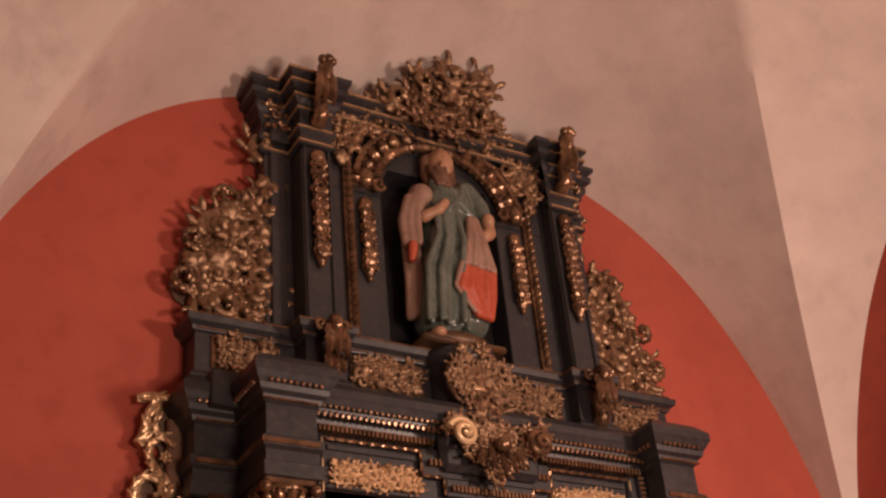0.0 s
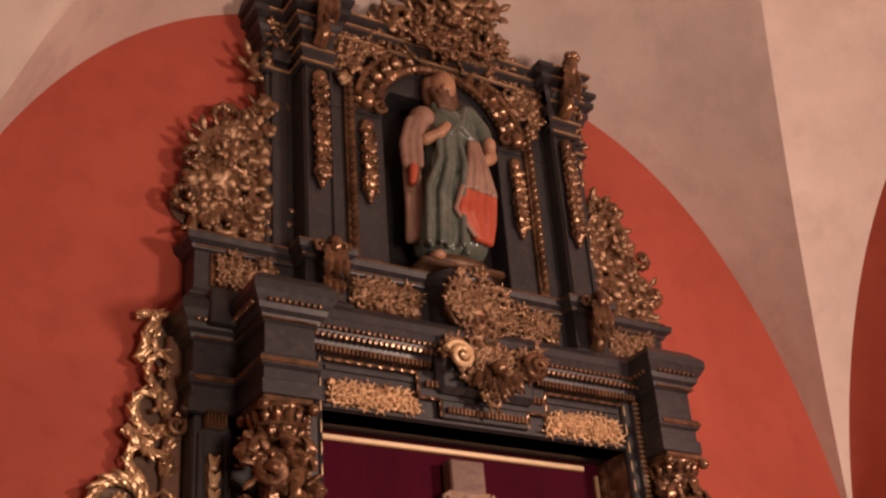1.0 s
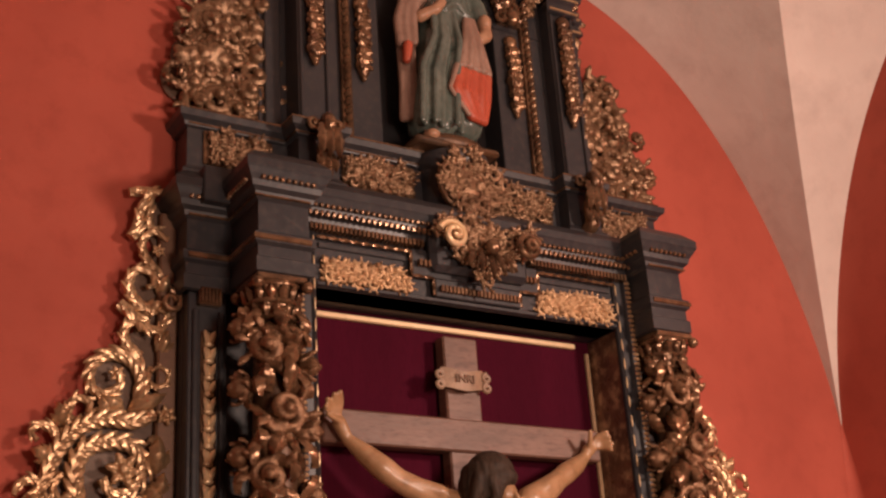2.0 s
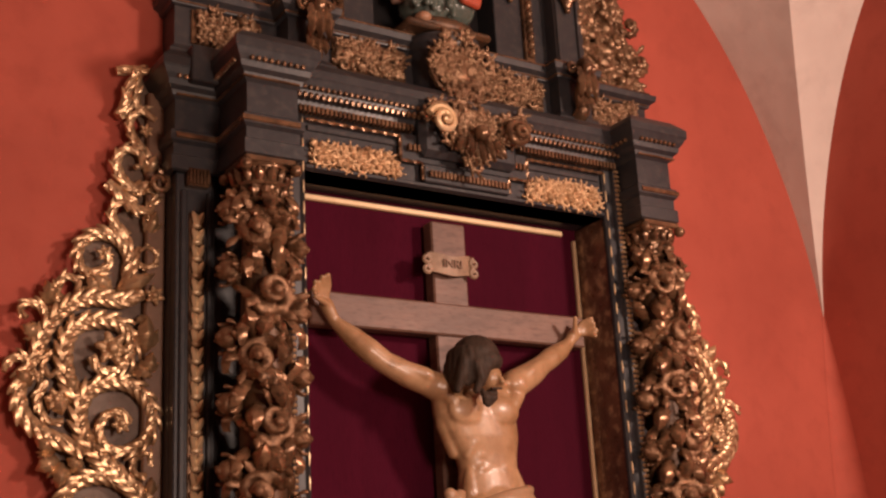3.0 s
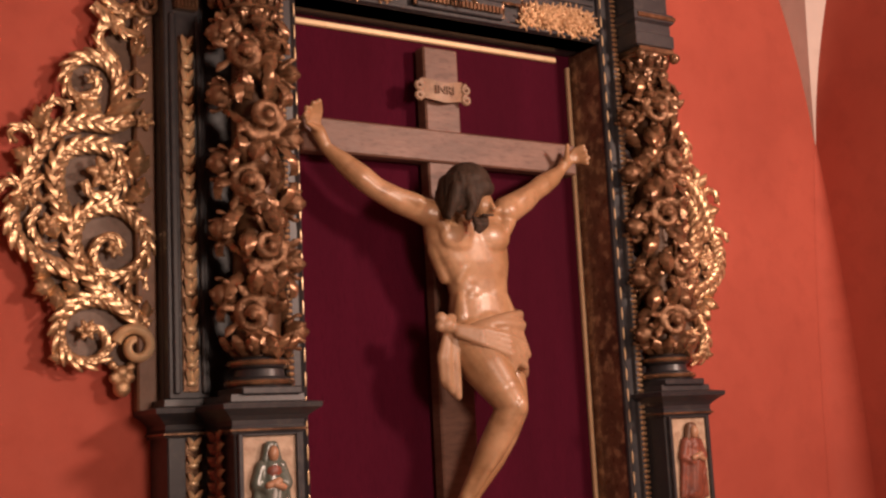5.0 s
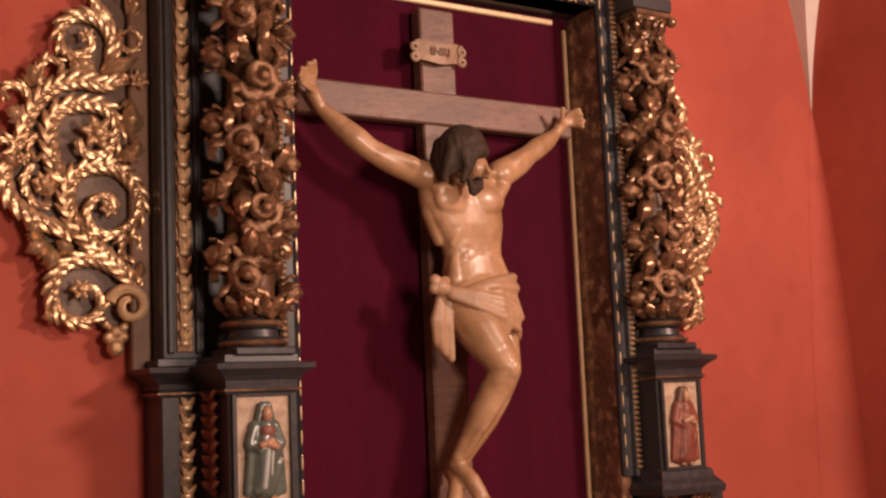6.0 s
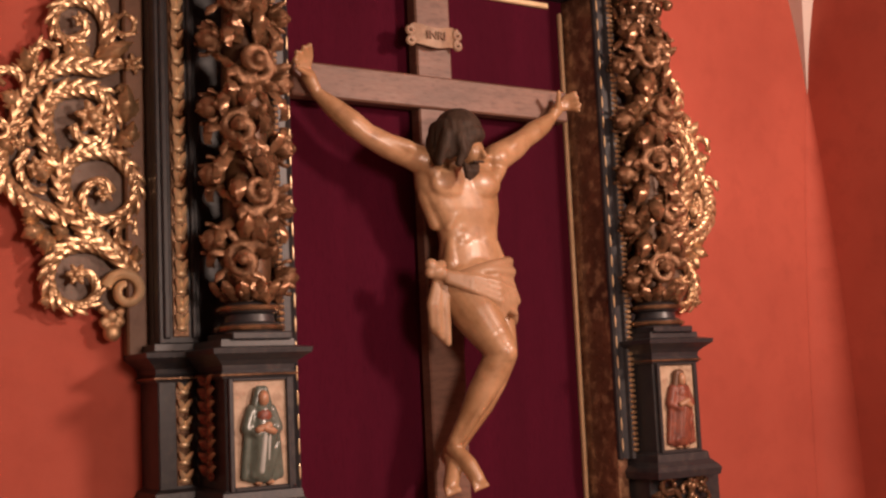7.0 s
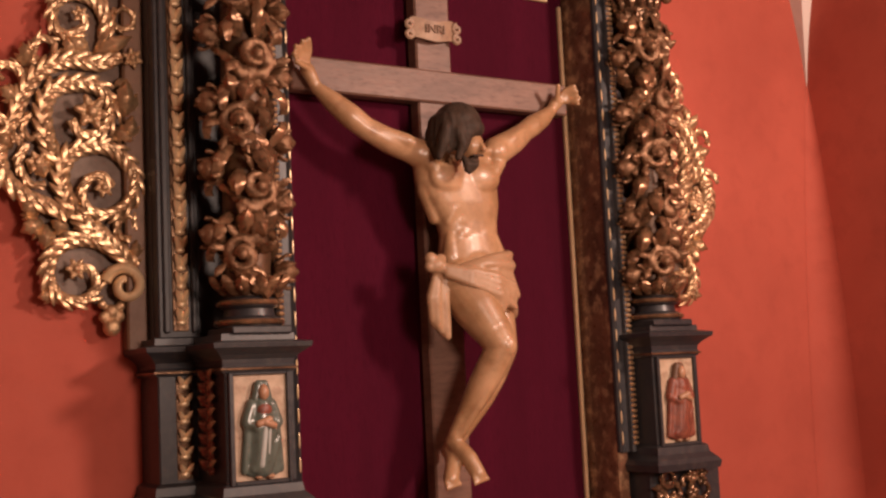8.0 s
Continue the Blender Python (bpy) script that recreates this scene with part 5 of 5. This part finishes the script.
    # trunk: a lofted body leaning to one side, drawn in at the waist
    loft = ((2.375, -0.012, 0.085, -0.236, 0.04), (2.345, -0.012, 0.14, -0.236, 0.052), (2.31, -0.014, 0.157, -0.236, 0.062), (2.25, -0.012, 0.153, -0.236, 0.07), (2.18, 0.008, 0.136, -0.236, 0.068),
            (2.12, 0.022, 0.112, -0.236, 0.06), (2.075, 0.027, 0.106, -0.236, 0.057), (2.02, 0.03, 0.118, -0.238, 0.064), (1.96, 0.032, 0.126, -0.24, 0.074), (1.88, 0.036, 0.126, -0.24, 0.08))
    rings = []
    for z, cx, w, cy, d in loft:
        ring = []
        for k in range(28):
            a = 2 * math.pi * k / 28
            c, q = math.cos(a), math.sin(a)
            ring.append(bm.verts.new((cx + w * math.copysign(abs(c) ** 0.85, c), cy + d * math.copysign(abs(q) ** 0.85, q), z)))
        rings.append(ring)
    for p, q in zip(rings, rings[1:]):
        for k in range(28):
            bm.faces.new((p[k], p[(k + 1) % 28], q[(k + 1) % 28], q[k]))
    bm.faces.new(rings[0])
    bm.faces.new(rings[-1])
    # breast, arch of the ribs, flanks and belly
    for q in (-1, 1):
        ball(bm, (q * 0.068 - 0.008, -0.285, 2.263), 0.072, (0.96, 0.4, 0.72), 20, 14)
        ball(bm, (q * 0.058 - 0.006, -0.291, 2.236), 0.046, (1.05, 0.4, 0.55), 16, 10)
        chain(((q * 0.115 - 0.005, -0.28, 2.285), 0.026), ((q * 0.14, -0.264, 2.325), 0.03))
        chain(((0.004 + q * 0.02, -0.284, 2.195), 0.018), ((0.01 + q * 0.058, -0.278, 2.16), 0.02), ((0.016 + q * 0.084, -0.264, 2.12), 0.018))
        for k, (z, r) in enumerate(((2.125, 0.034), (2.078, 0.032), (2.03, 0.036))):
            ball(bm, (0.016 + 0.004 * k + q * 0.033, -0.281, z), r, (1.0, 0.42, 0.85), 16, 10)
        chain(((0.025 + q * 0.085, -0.26, 2.07), 0.018), ((0.03 + q * 0.095, -0.262, 2.0), 0.03))
    ball(bm, (0.026, -0.285, 1.98), 0.06, (1.1, 0.52, 0.7), 16, 10)
    chain(((-0.14, -0.25, 2.315), 0.03), ((-0.13, -0.232, 2.22), 0.028), ((-0.1, -0.23, 2.13), 0.02))
    # collar bones and neck, bent forward
    for q in (-1, 1):
        chain(((-0.012 + q * 0.015, -0.29, 2.335), 0.012), ((q * 0.11 - 0.005, -0.275, 2.36), 0.013))
    chain(((-0.03, -0.245, 2.345), 0.046), ((-0.045, -0.3, 2.385), 0.044))
    # legs, the knees drawn forward and to one side, the feet crossed
    chain(((-0.03, -0.25, 1.92), 0.088), ((0.005, -0.3, 1.83), 0.078), ((0.03, -0.335, 1.765), 0.064), ((0.054, -0.352, 1.712), 0.052))
    ball(bm, (0.058, -0.385, 1.708), 0.03, (1, 0.8, 1.2), 12, 8)
    chain(((0.054, -0.352, 1.705), 0.05), ((0.033, -0.33, 1.65), 0.05), ((0.0, -0.305, 1.58), 0.046), ((-0.045, -0.275, 1.49), 0.031), ((-0.078, -0.262, 1.43), 0.026))
    chain(((0.062, -0.375, 1.69), 0.02), ((-0.01, -0.325, 1.55), 0.02), ((-0.068, -0.28, 1.44), 0.016))
    chain(((0.085, -0.225, 1.91), 0.076), ((0.112, -0.262, 1.8), 0.056), ((0.108, -0.292, 1.705), 0.044))
    chain(((0.108, -0.29, 1.7), 0.043), ((0.08, -0.262, 1.62), 0.044), ((0.04, -0.25, 1.545), 0.038), ((-0.015, -0.235, 1.465), 0.029), ((-0.05, -0.22, 1.41), 0.025))
    for ax, ay, az, tx, ty, tz in ((-0.08, -0.262, 1.425, -0.048, -0.335, 1.3), (-0.06, -0.215, 1.41, -0.125, -0.295, 1.288)):
        dx, dy, dz = tx - ax, ty - ay, tz - az
        chain(((ax, ay + 0.012, az - 0.012), 0.027), ((ax + dx * 0.5, ay + dy * 0.55 - 0.008, az + dz * 0.5), 0.027), ((tx, ty, tz + 0.012), 0.025))
        ball(bm, (ax, ay + 0.03, az - 0.03), 0.025)
        for k in range(5):
            limb(bm, (tx - 0.022 + k * 0.011, ty - 0.006, tz + 0.006), (tx - 0.026 + k * 0.0125, ty - 0.018, tz - 0.016 + 0.003 * k), 0.0085, 0.007, 8)
    # face sunk towards the breast and turned aside, mostly under the hair
    ball(bm, (-0.03, -0.36, 2.352), 0.048, (0.85, 0.9, 1.0), 18, 12)
    chain(((-0.02, -0.404, 2.352), 0.007), ((-0.015, -0.41, 2.332), 0.01))
    ball(bm, (-0.004, -0.39, 2.335), 0.014, (1, 0.7, 1), 10, 7)
    body = blended(bm, 0.0045, 7)
    # hair and beard
    bm = bmesh.new()
    ball(bm, (-0.057, -0.325, 2.42), 0.08, (1.0, 1.05, 0.98), 22, 16)
    ball(bm, (-0.05, -0.372, 2.405), 0.052, (1.2, 0.85, 0.75), 18, 12)
    # wavy locks, one beside the other, falling behind the neck and over the shoulder
    for k in range(15):
        a = 0.25 + k * 0.31
        r0, r1 = 0.068, 0.078
        chain(((-0.058 + r0 * math.cos(a), -0.32 + r0 * math.sin(a), 2.435), 0.022), ((-0.06 + r1 * math.cos(a + 0.1), -0.315 + r1 * math.sin(a + 0.1), 2.385), 0.02),
              ((-0.064 + r1 * 0.95 * math.cos(a), -0.31 + r1 * 0.9 * math.sin(a), 2.335 + 0.012 * (k % 2)), 0.014))
    for k in range(5):
        chain(((-0.128, -0.37 + 0.022 * k, 2.4), 0.021), ((-0.14 + 0.004 * (k % 2), -0.368 + 0.02 * k, 2.355), 0.019), ((-0.15 + 0.008 * k, -0.355 + 0.018 * k, 2.31 + 0.004 * k), 0.012))
    chain(((-0.095, -0.392, 2.39), 0.018), ((-0.085, -0.398, 2.345), 0.016), ((-0.098, -0.385, 2.305), 0.012))
    # beard and lip
    for q in (-1, 0, 1):
        chain(((-0.045 + q * 0.024, -0.375, 2.305), 0.009), ((-0.05 + q * 0.016, -0.384, 2.285), 0.013), ((-0.055 + q * 0.01, -0.38, 2.262 + 0.006 * abs(q)), 0.009))
    chain(((-0.05, -0.398, 2.312), 0.005), ((-0.012, -0.398, 2.314), 0.005))
    hair = blended(bm, 0.005, 1)
    # loincloth: folds drawn from the knot across the hips, a loose end on either side
    bm = bmesh.new()
    for k in range(6):
        pts = []
        for i in range(41):
            a = 2 * math.pi * i / 40
            c = math.cos(a)
            drop = 0.012 * k + (0.026 * k) * max(0.0, c + 0.1)
            pts.append(Vector((0.034 + (0.13 + 0.004 * (k % 2)) * c, -0.242 + (0.096 + 0.004 * (k % 2)) * math.sin(a), 1.985 + 0.032 * c - drop + 0.004 * math.sin(3 * a + k))))
        tube(bm, pts, 0.0165 + 0.003 * (k % 2), 9)
    # the apron hanging over the far thigh
    for k in range(6):
        x = 0.035 + 0.023 * k
        chain(((x - 0.03, -0.345 + 0.012 * max(0, k - 2), 1.935 + 0.008 * k), 0.015), ((x + 0.005, -0.35 + 0.016 * max(0, k - 2) - 0.006 * (k % 2), 1.875), 0.016), ((x + 0.004 - 0.006 * k, -0.342 + 0.016 * max(0, k - 2), 1.8 + 0.014 * max(0, k - 1)), 0.009))
    for k in range(4):
        chain(((-0.115, -0.312, 1.965 - 0.008 * k), 0.011), ((-0.04, -0.35, 1.95 - 0.015 * k), 0.0105), ((0.05, -0.362, 1.93 - 0.02 * k), 0.011), ((0.13, -0.335, 1.905 - 0.024 * k), 0.011))
    # knot and the tail below it
    for dx, dz, r in ((0, 0, 0.032), (-0.022, 0.022, 0.022), (0.016, 0.02, 0.02), (-0.026, -0.006, 0.02)):
        ball(bm, (-0.138 + dx, -0.292, 1.972 + dz), r, (1, 0.9, 0.9), 12, 8)
    for k in range(4):
        x = -0.152 + 0.017 * k
        chain(((-0.132 + 0.006 * k, -0.28, 1.955), 0.013), ((x - 0.004, -0.275 - 0.008 * (k % 2), 1.87), 0.015), ((x + 0.004, -0.268 - 0.006 * (k % 2), 1.8 - 0.018 * k), 0.013), ((x + 0.012, -0.262, 1.775 - 0.013 * k), 0.006))
    cloth = blended(bm, 0.006, 2)
    fig = joined("crucifix_statue", ((body, SKIN), (hair, HAIR), (cloth, LINEN)))
    tagged(fig, "varnished carved wooden crucifix statue on the cross", "statue")


def saint():
    bm = bmesh.new()

    def chain(*ps):
        for (a, ra), (b, rb) in zip(ps, ps[1:]):
            limb(bm, a, b, ra, rb, 14)

    # green robe with long folds
    chain(((0.005, -0.14, 4.33), 0.085), ((-0.03, -0.145, 4.1), 0.085), ((-0.06, -0.145, 3.78), 0.105))
    chain(((0.06, -0.14, 4.35), 0.07), ((0.08, -0.15, 4.1), 0.075), ((0.06, -0.14, 3.8), 0.09))
    for k in range(7):
        x = -0.175 + 0.03 * k
        d = 0.034 * (0.5 + 0.5 * math.sin(k * 2.4 + 1.9))
        chain(((-0.07 + 0.018 * k, -0.198 - d * 0.4, 4.27), 0.011), ((-0.09 + 0.022 * k, -0.212 - d, 4.1), 0.014), ((x + 0.02, -0.218 - d, 3.95), 0.015), ((x, -0.224 - d, 3.715 + 0.008 * (k % 3)), 0.013))
    chain(((-0.06, -0.19, 4.38), 0.02), ((0.02, -0.225, 4.3), 0.016), ((0.1, -0.21, 4.24), 0.016))
    chain(((0.07, -0.2, 4.39), 0.018), ((0.04, -0.222, 4.3), 0.015), ((-0.02, -0.225, 4.25), 0.013))
    chain(((0.11, -0.15, 4.4), 0.05), ((0.165, -0.16, 4.33), 0.045), ((0.175, -0.18, 4.25), 0.036))
    robe = blended(bm, 0.006, 3)
    bm = bmesh.new()
    # pale cloak over both sides, hanging in narrow folds
    chain(((-0.1, -0.15, 4.33), 0.055), ((-0.15, -0.165, 4.24), 0.035))
    for k in range(1, 4):
        chain(((-0.1 - 0.02 * k, -0.195 + 0.012 * k, 4.3), 0.022), ((-0.125 - 0.026 * k, -0.205 + 0.012 * k, 4.18), 0.019), ((-0.125 - 0.024 * k, -0.205 + 0.012 * k, 4.08), 0.017))
        chain(((-0.13 - 0.018 * k, -0.18 + 0.012 * k, 4.1), 0.016), ((-0.125 - 0.018 * k, -0.17 + 0.01 * k, 3.92), 0.016), ((-0.14 - 0.014 * k, -0.165 + 0.01 * k, 3.78), 0.017))
    for k in range(5):
        chain(((0.065 + 0.008 * k, -0.23, 4.22), 0.012), ((0.045 + 0.02 * k, -0.245 + 0.004 * k - 0.014 * (k % 2), 4.11), 0.016), ((0.015 + 0.034 * k, -0.25 + 0.006 * k - 0.01 * (k % 2), 3.995), 0.018))
    chain(((-0.005, -0.252, 3.985), 0.014), ((-0.045, -0.255, 3.88), 0.01), ((0.03, -0.252, 3.785), 0.01))
    cloak = blended(bm, 0.006, 2)
    bm = bmesh.new()
    for k in range(5):
        chain(((0.01 + 0.034 * k, -0.24 + 0.005 * k, 3.98), 0.022), ((-0.02 + 0.038 * k, -0.25 + 0.007 * k - 0.01 * (k % 2), 3.88), 0.023), ((0.05 + 0.016 * k, -0.24 + 0.004 * k, 3.785), 0.018))
    chain(((-0.18, -0.195, 4.06), 0.02), ((-0.185, -0.19, 4.0), 0.018))
    lining = blended(bm, 0.006, 2)
    bm = bmesh.new()
    ball(bm, (0.0, -0.16, 4.5), 0.066, (0.86, 0.95, 1.2), 14, 10)
    limb(bm, (-0.025, -0.215, 4.475), (-0.032, -0.225, 4.45), 0.009, 0.012, 8)
    chain(((0.17, -0.2, 4.25), 0.024), ((0.165, -0.215, 4.18), 0.028), ((0.13, -0.22, 4.15), 0.024))
    ball(bm, (0.165, -0.215, 4.24), 0.03, (1, 1, 1.2))
    chain(((-0.12, -0.2, 4.2), 0.026), ((-0.07, -0.235, 4.225), 0.022), ((-0.045, -0.24, 4.26), 0.02))
    ball(bm, (-0.12, -0.22, 3.68), 0.034, (1, 1.2, 0.7))
    flesh = blended(bm, 0.007, 3)
    bm = bmesh.new()
    ball(bm, (-0.025, -0.2, 4.405), 0.042, (0.95, 0.8, 1.25), 12, 9)
    chain(((-0.055, -0.18, 4.46), 0.02), ((-0.045, -0.2, 4.37), 0.02))
    chain(((0.035, -0.17, 4.46), 0.024), ((0.0, -0.2, 4.37), 0.02))
    chain(((-0.045, -0.15, 4.53), 0.024), ((-0.055, -0.15, 4.44), 0.022))
    ball(bm, (0.012, -0.135, 4.535), 0.062, (0.95, 0.95, 1.0), 14, 10)
    for q in (-1, 1):
        chain(((-0.008 + q * 0.056, -0.15, 4.52), 0.022), ((-0.004 + q * 0.062, -0.145, 4.45), 0.022), ((-0.004 + q * 0.055, -0.15, 4.4), 0.015))
    for k in range(4):
        chain(((-0.06 + 0.022 * k, -0.2, 4.42), 0.013), ((-0.055 + 0.018 * k, -0.222, 4.36 + 0.008 * (k % 2)), 0.01))
    chain(((-0.05, -0.218, 4.445), 0.007), ((-0.01, -0.222, 4.448), 0.007))
    beard = blended(bm, 0.006, 1)
    bm = bmesh.new()
    box(bm, -0.2, 0.16, -0.04, -0.25, 3.633, 3.665, 0.012)
    ball(bm, (-0.02, -0.17, 3.665), 0.12, (1.3, 0.75, 0.4), 14, 8)
    ground = plain_mesh(bm)
    fig = joined("saint_statue", ((robe, GREEN), (cloak, ROSE), (lining, SCARLET), (flesh, FACE), (beard, BEARD), (ground, BARK)))
    tagged(fig, "painted saint statue in green robe with scarlet lining, in niche", "statue")


backing()
frame_and_lintel()
cornice()
for side in (-1, 1):
    column(side)
    side_pilaster(side)
    pedestal(side)
    wing(side)
    upper_wing(side)
attic_base()
attic()
attic_top()
cartouche()
crucifix()
saint()
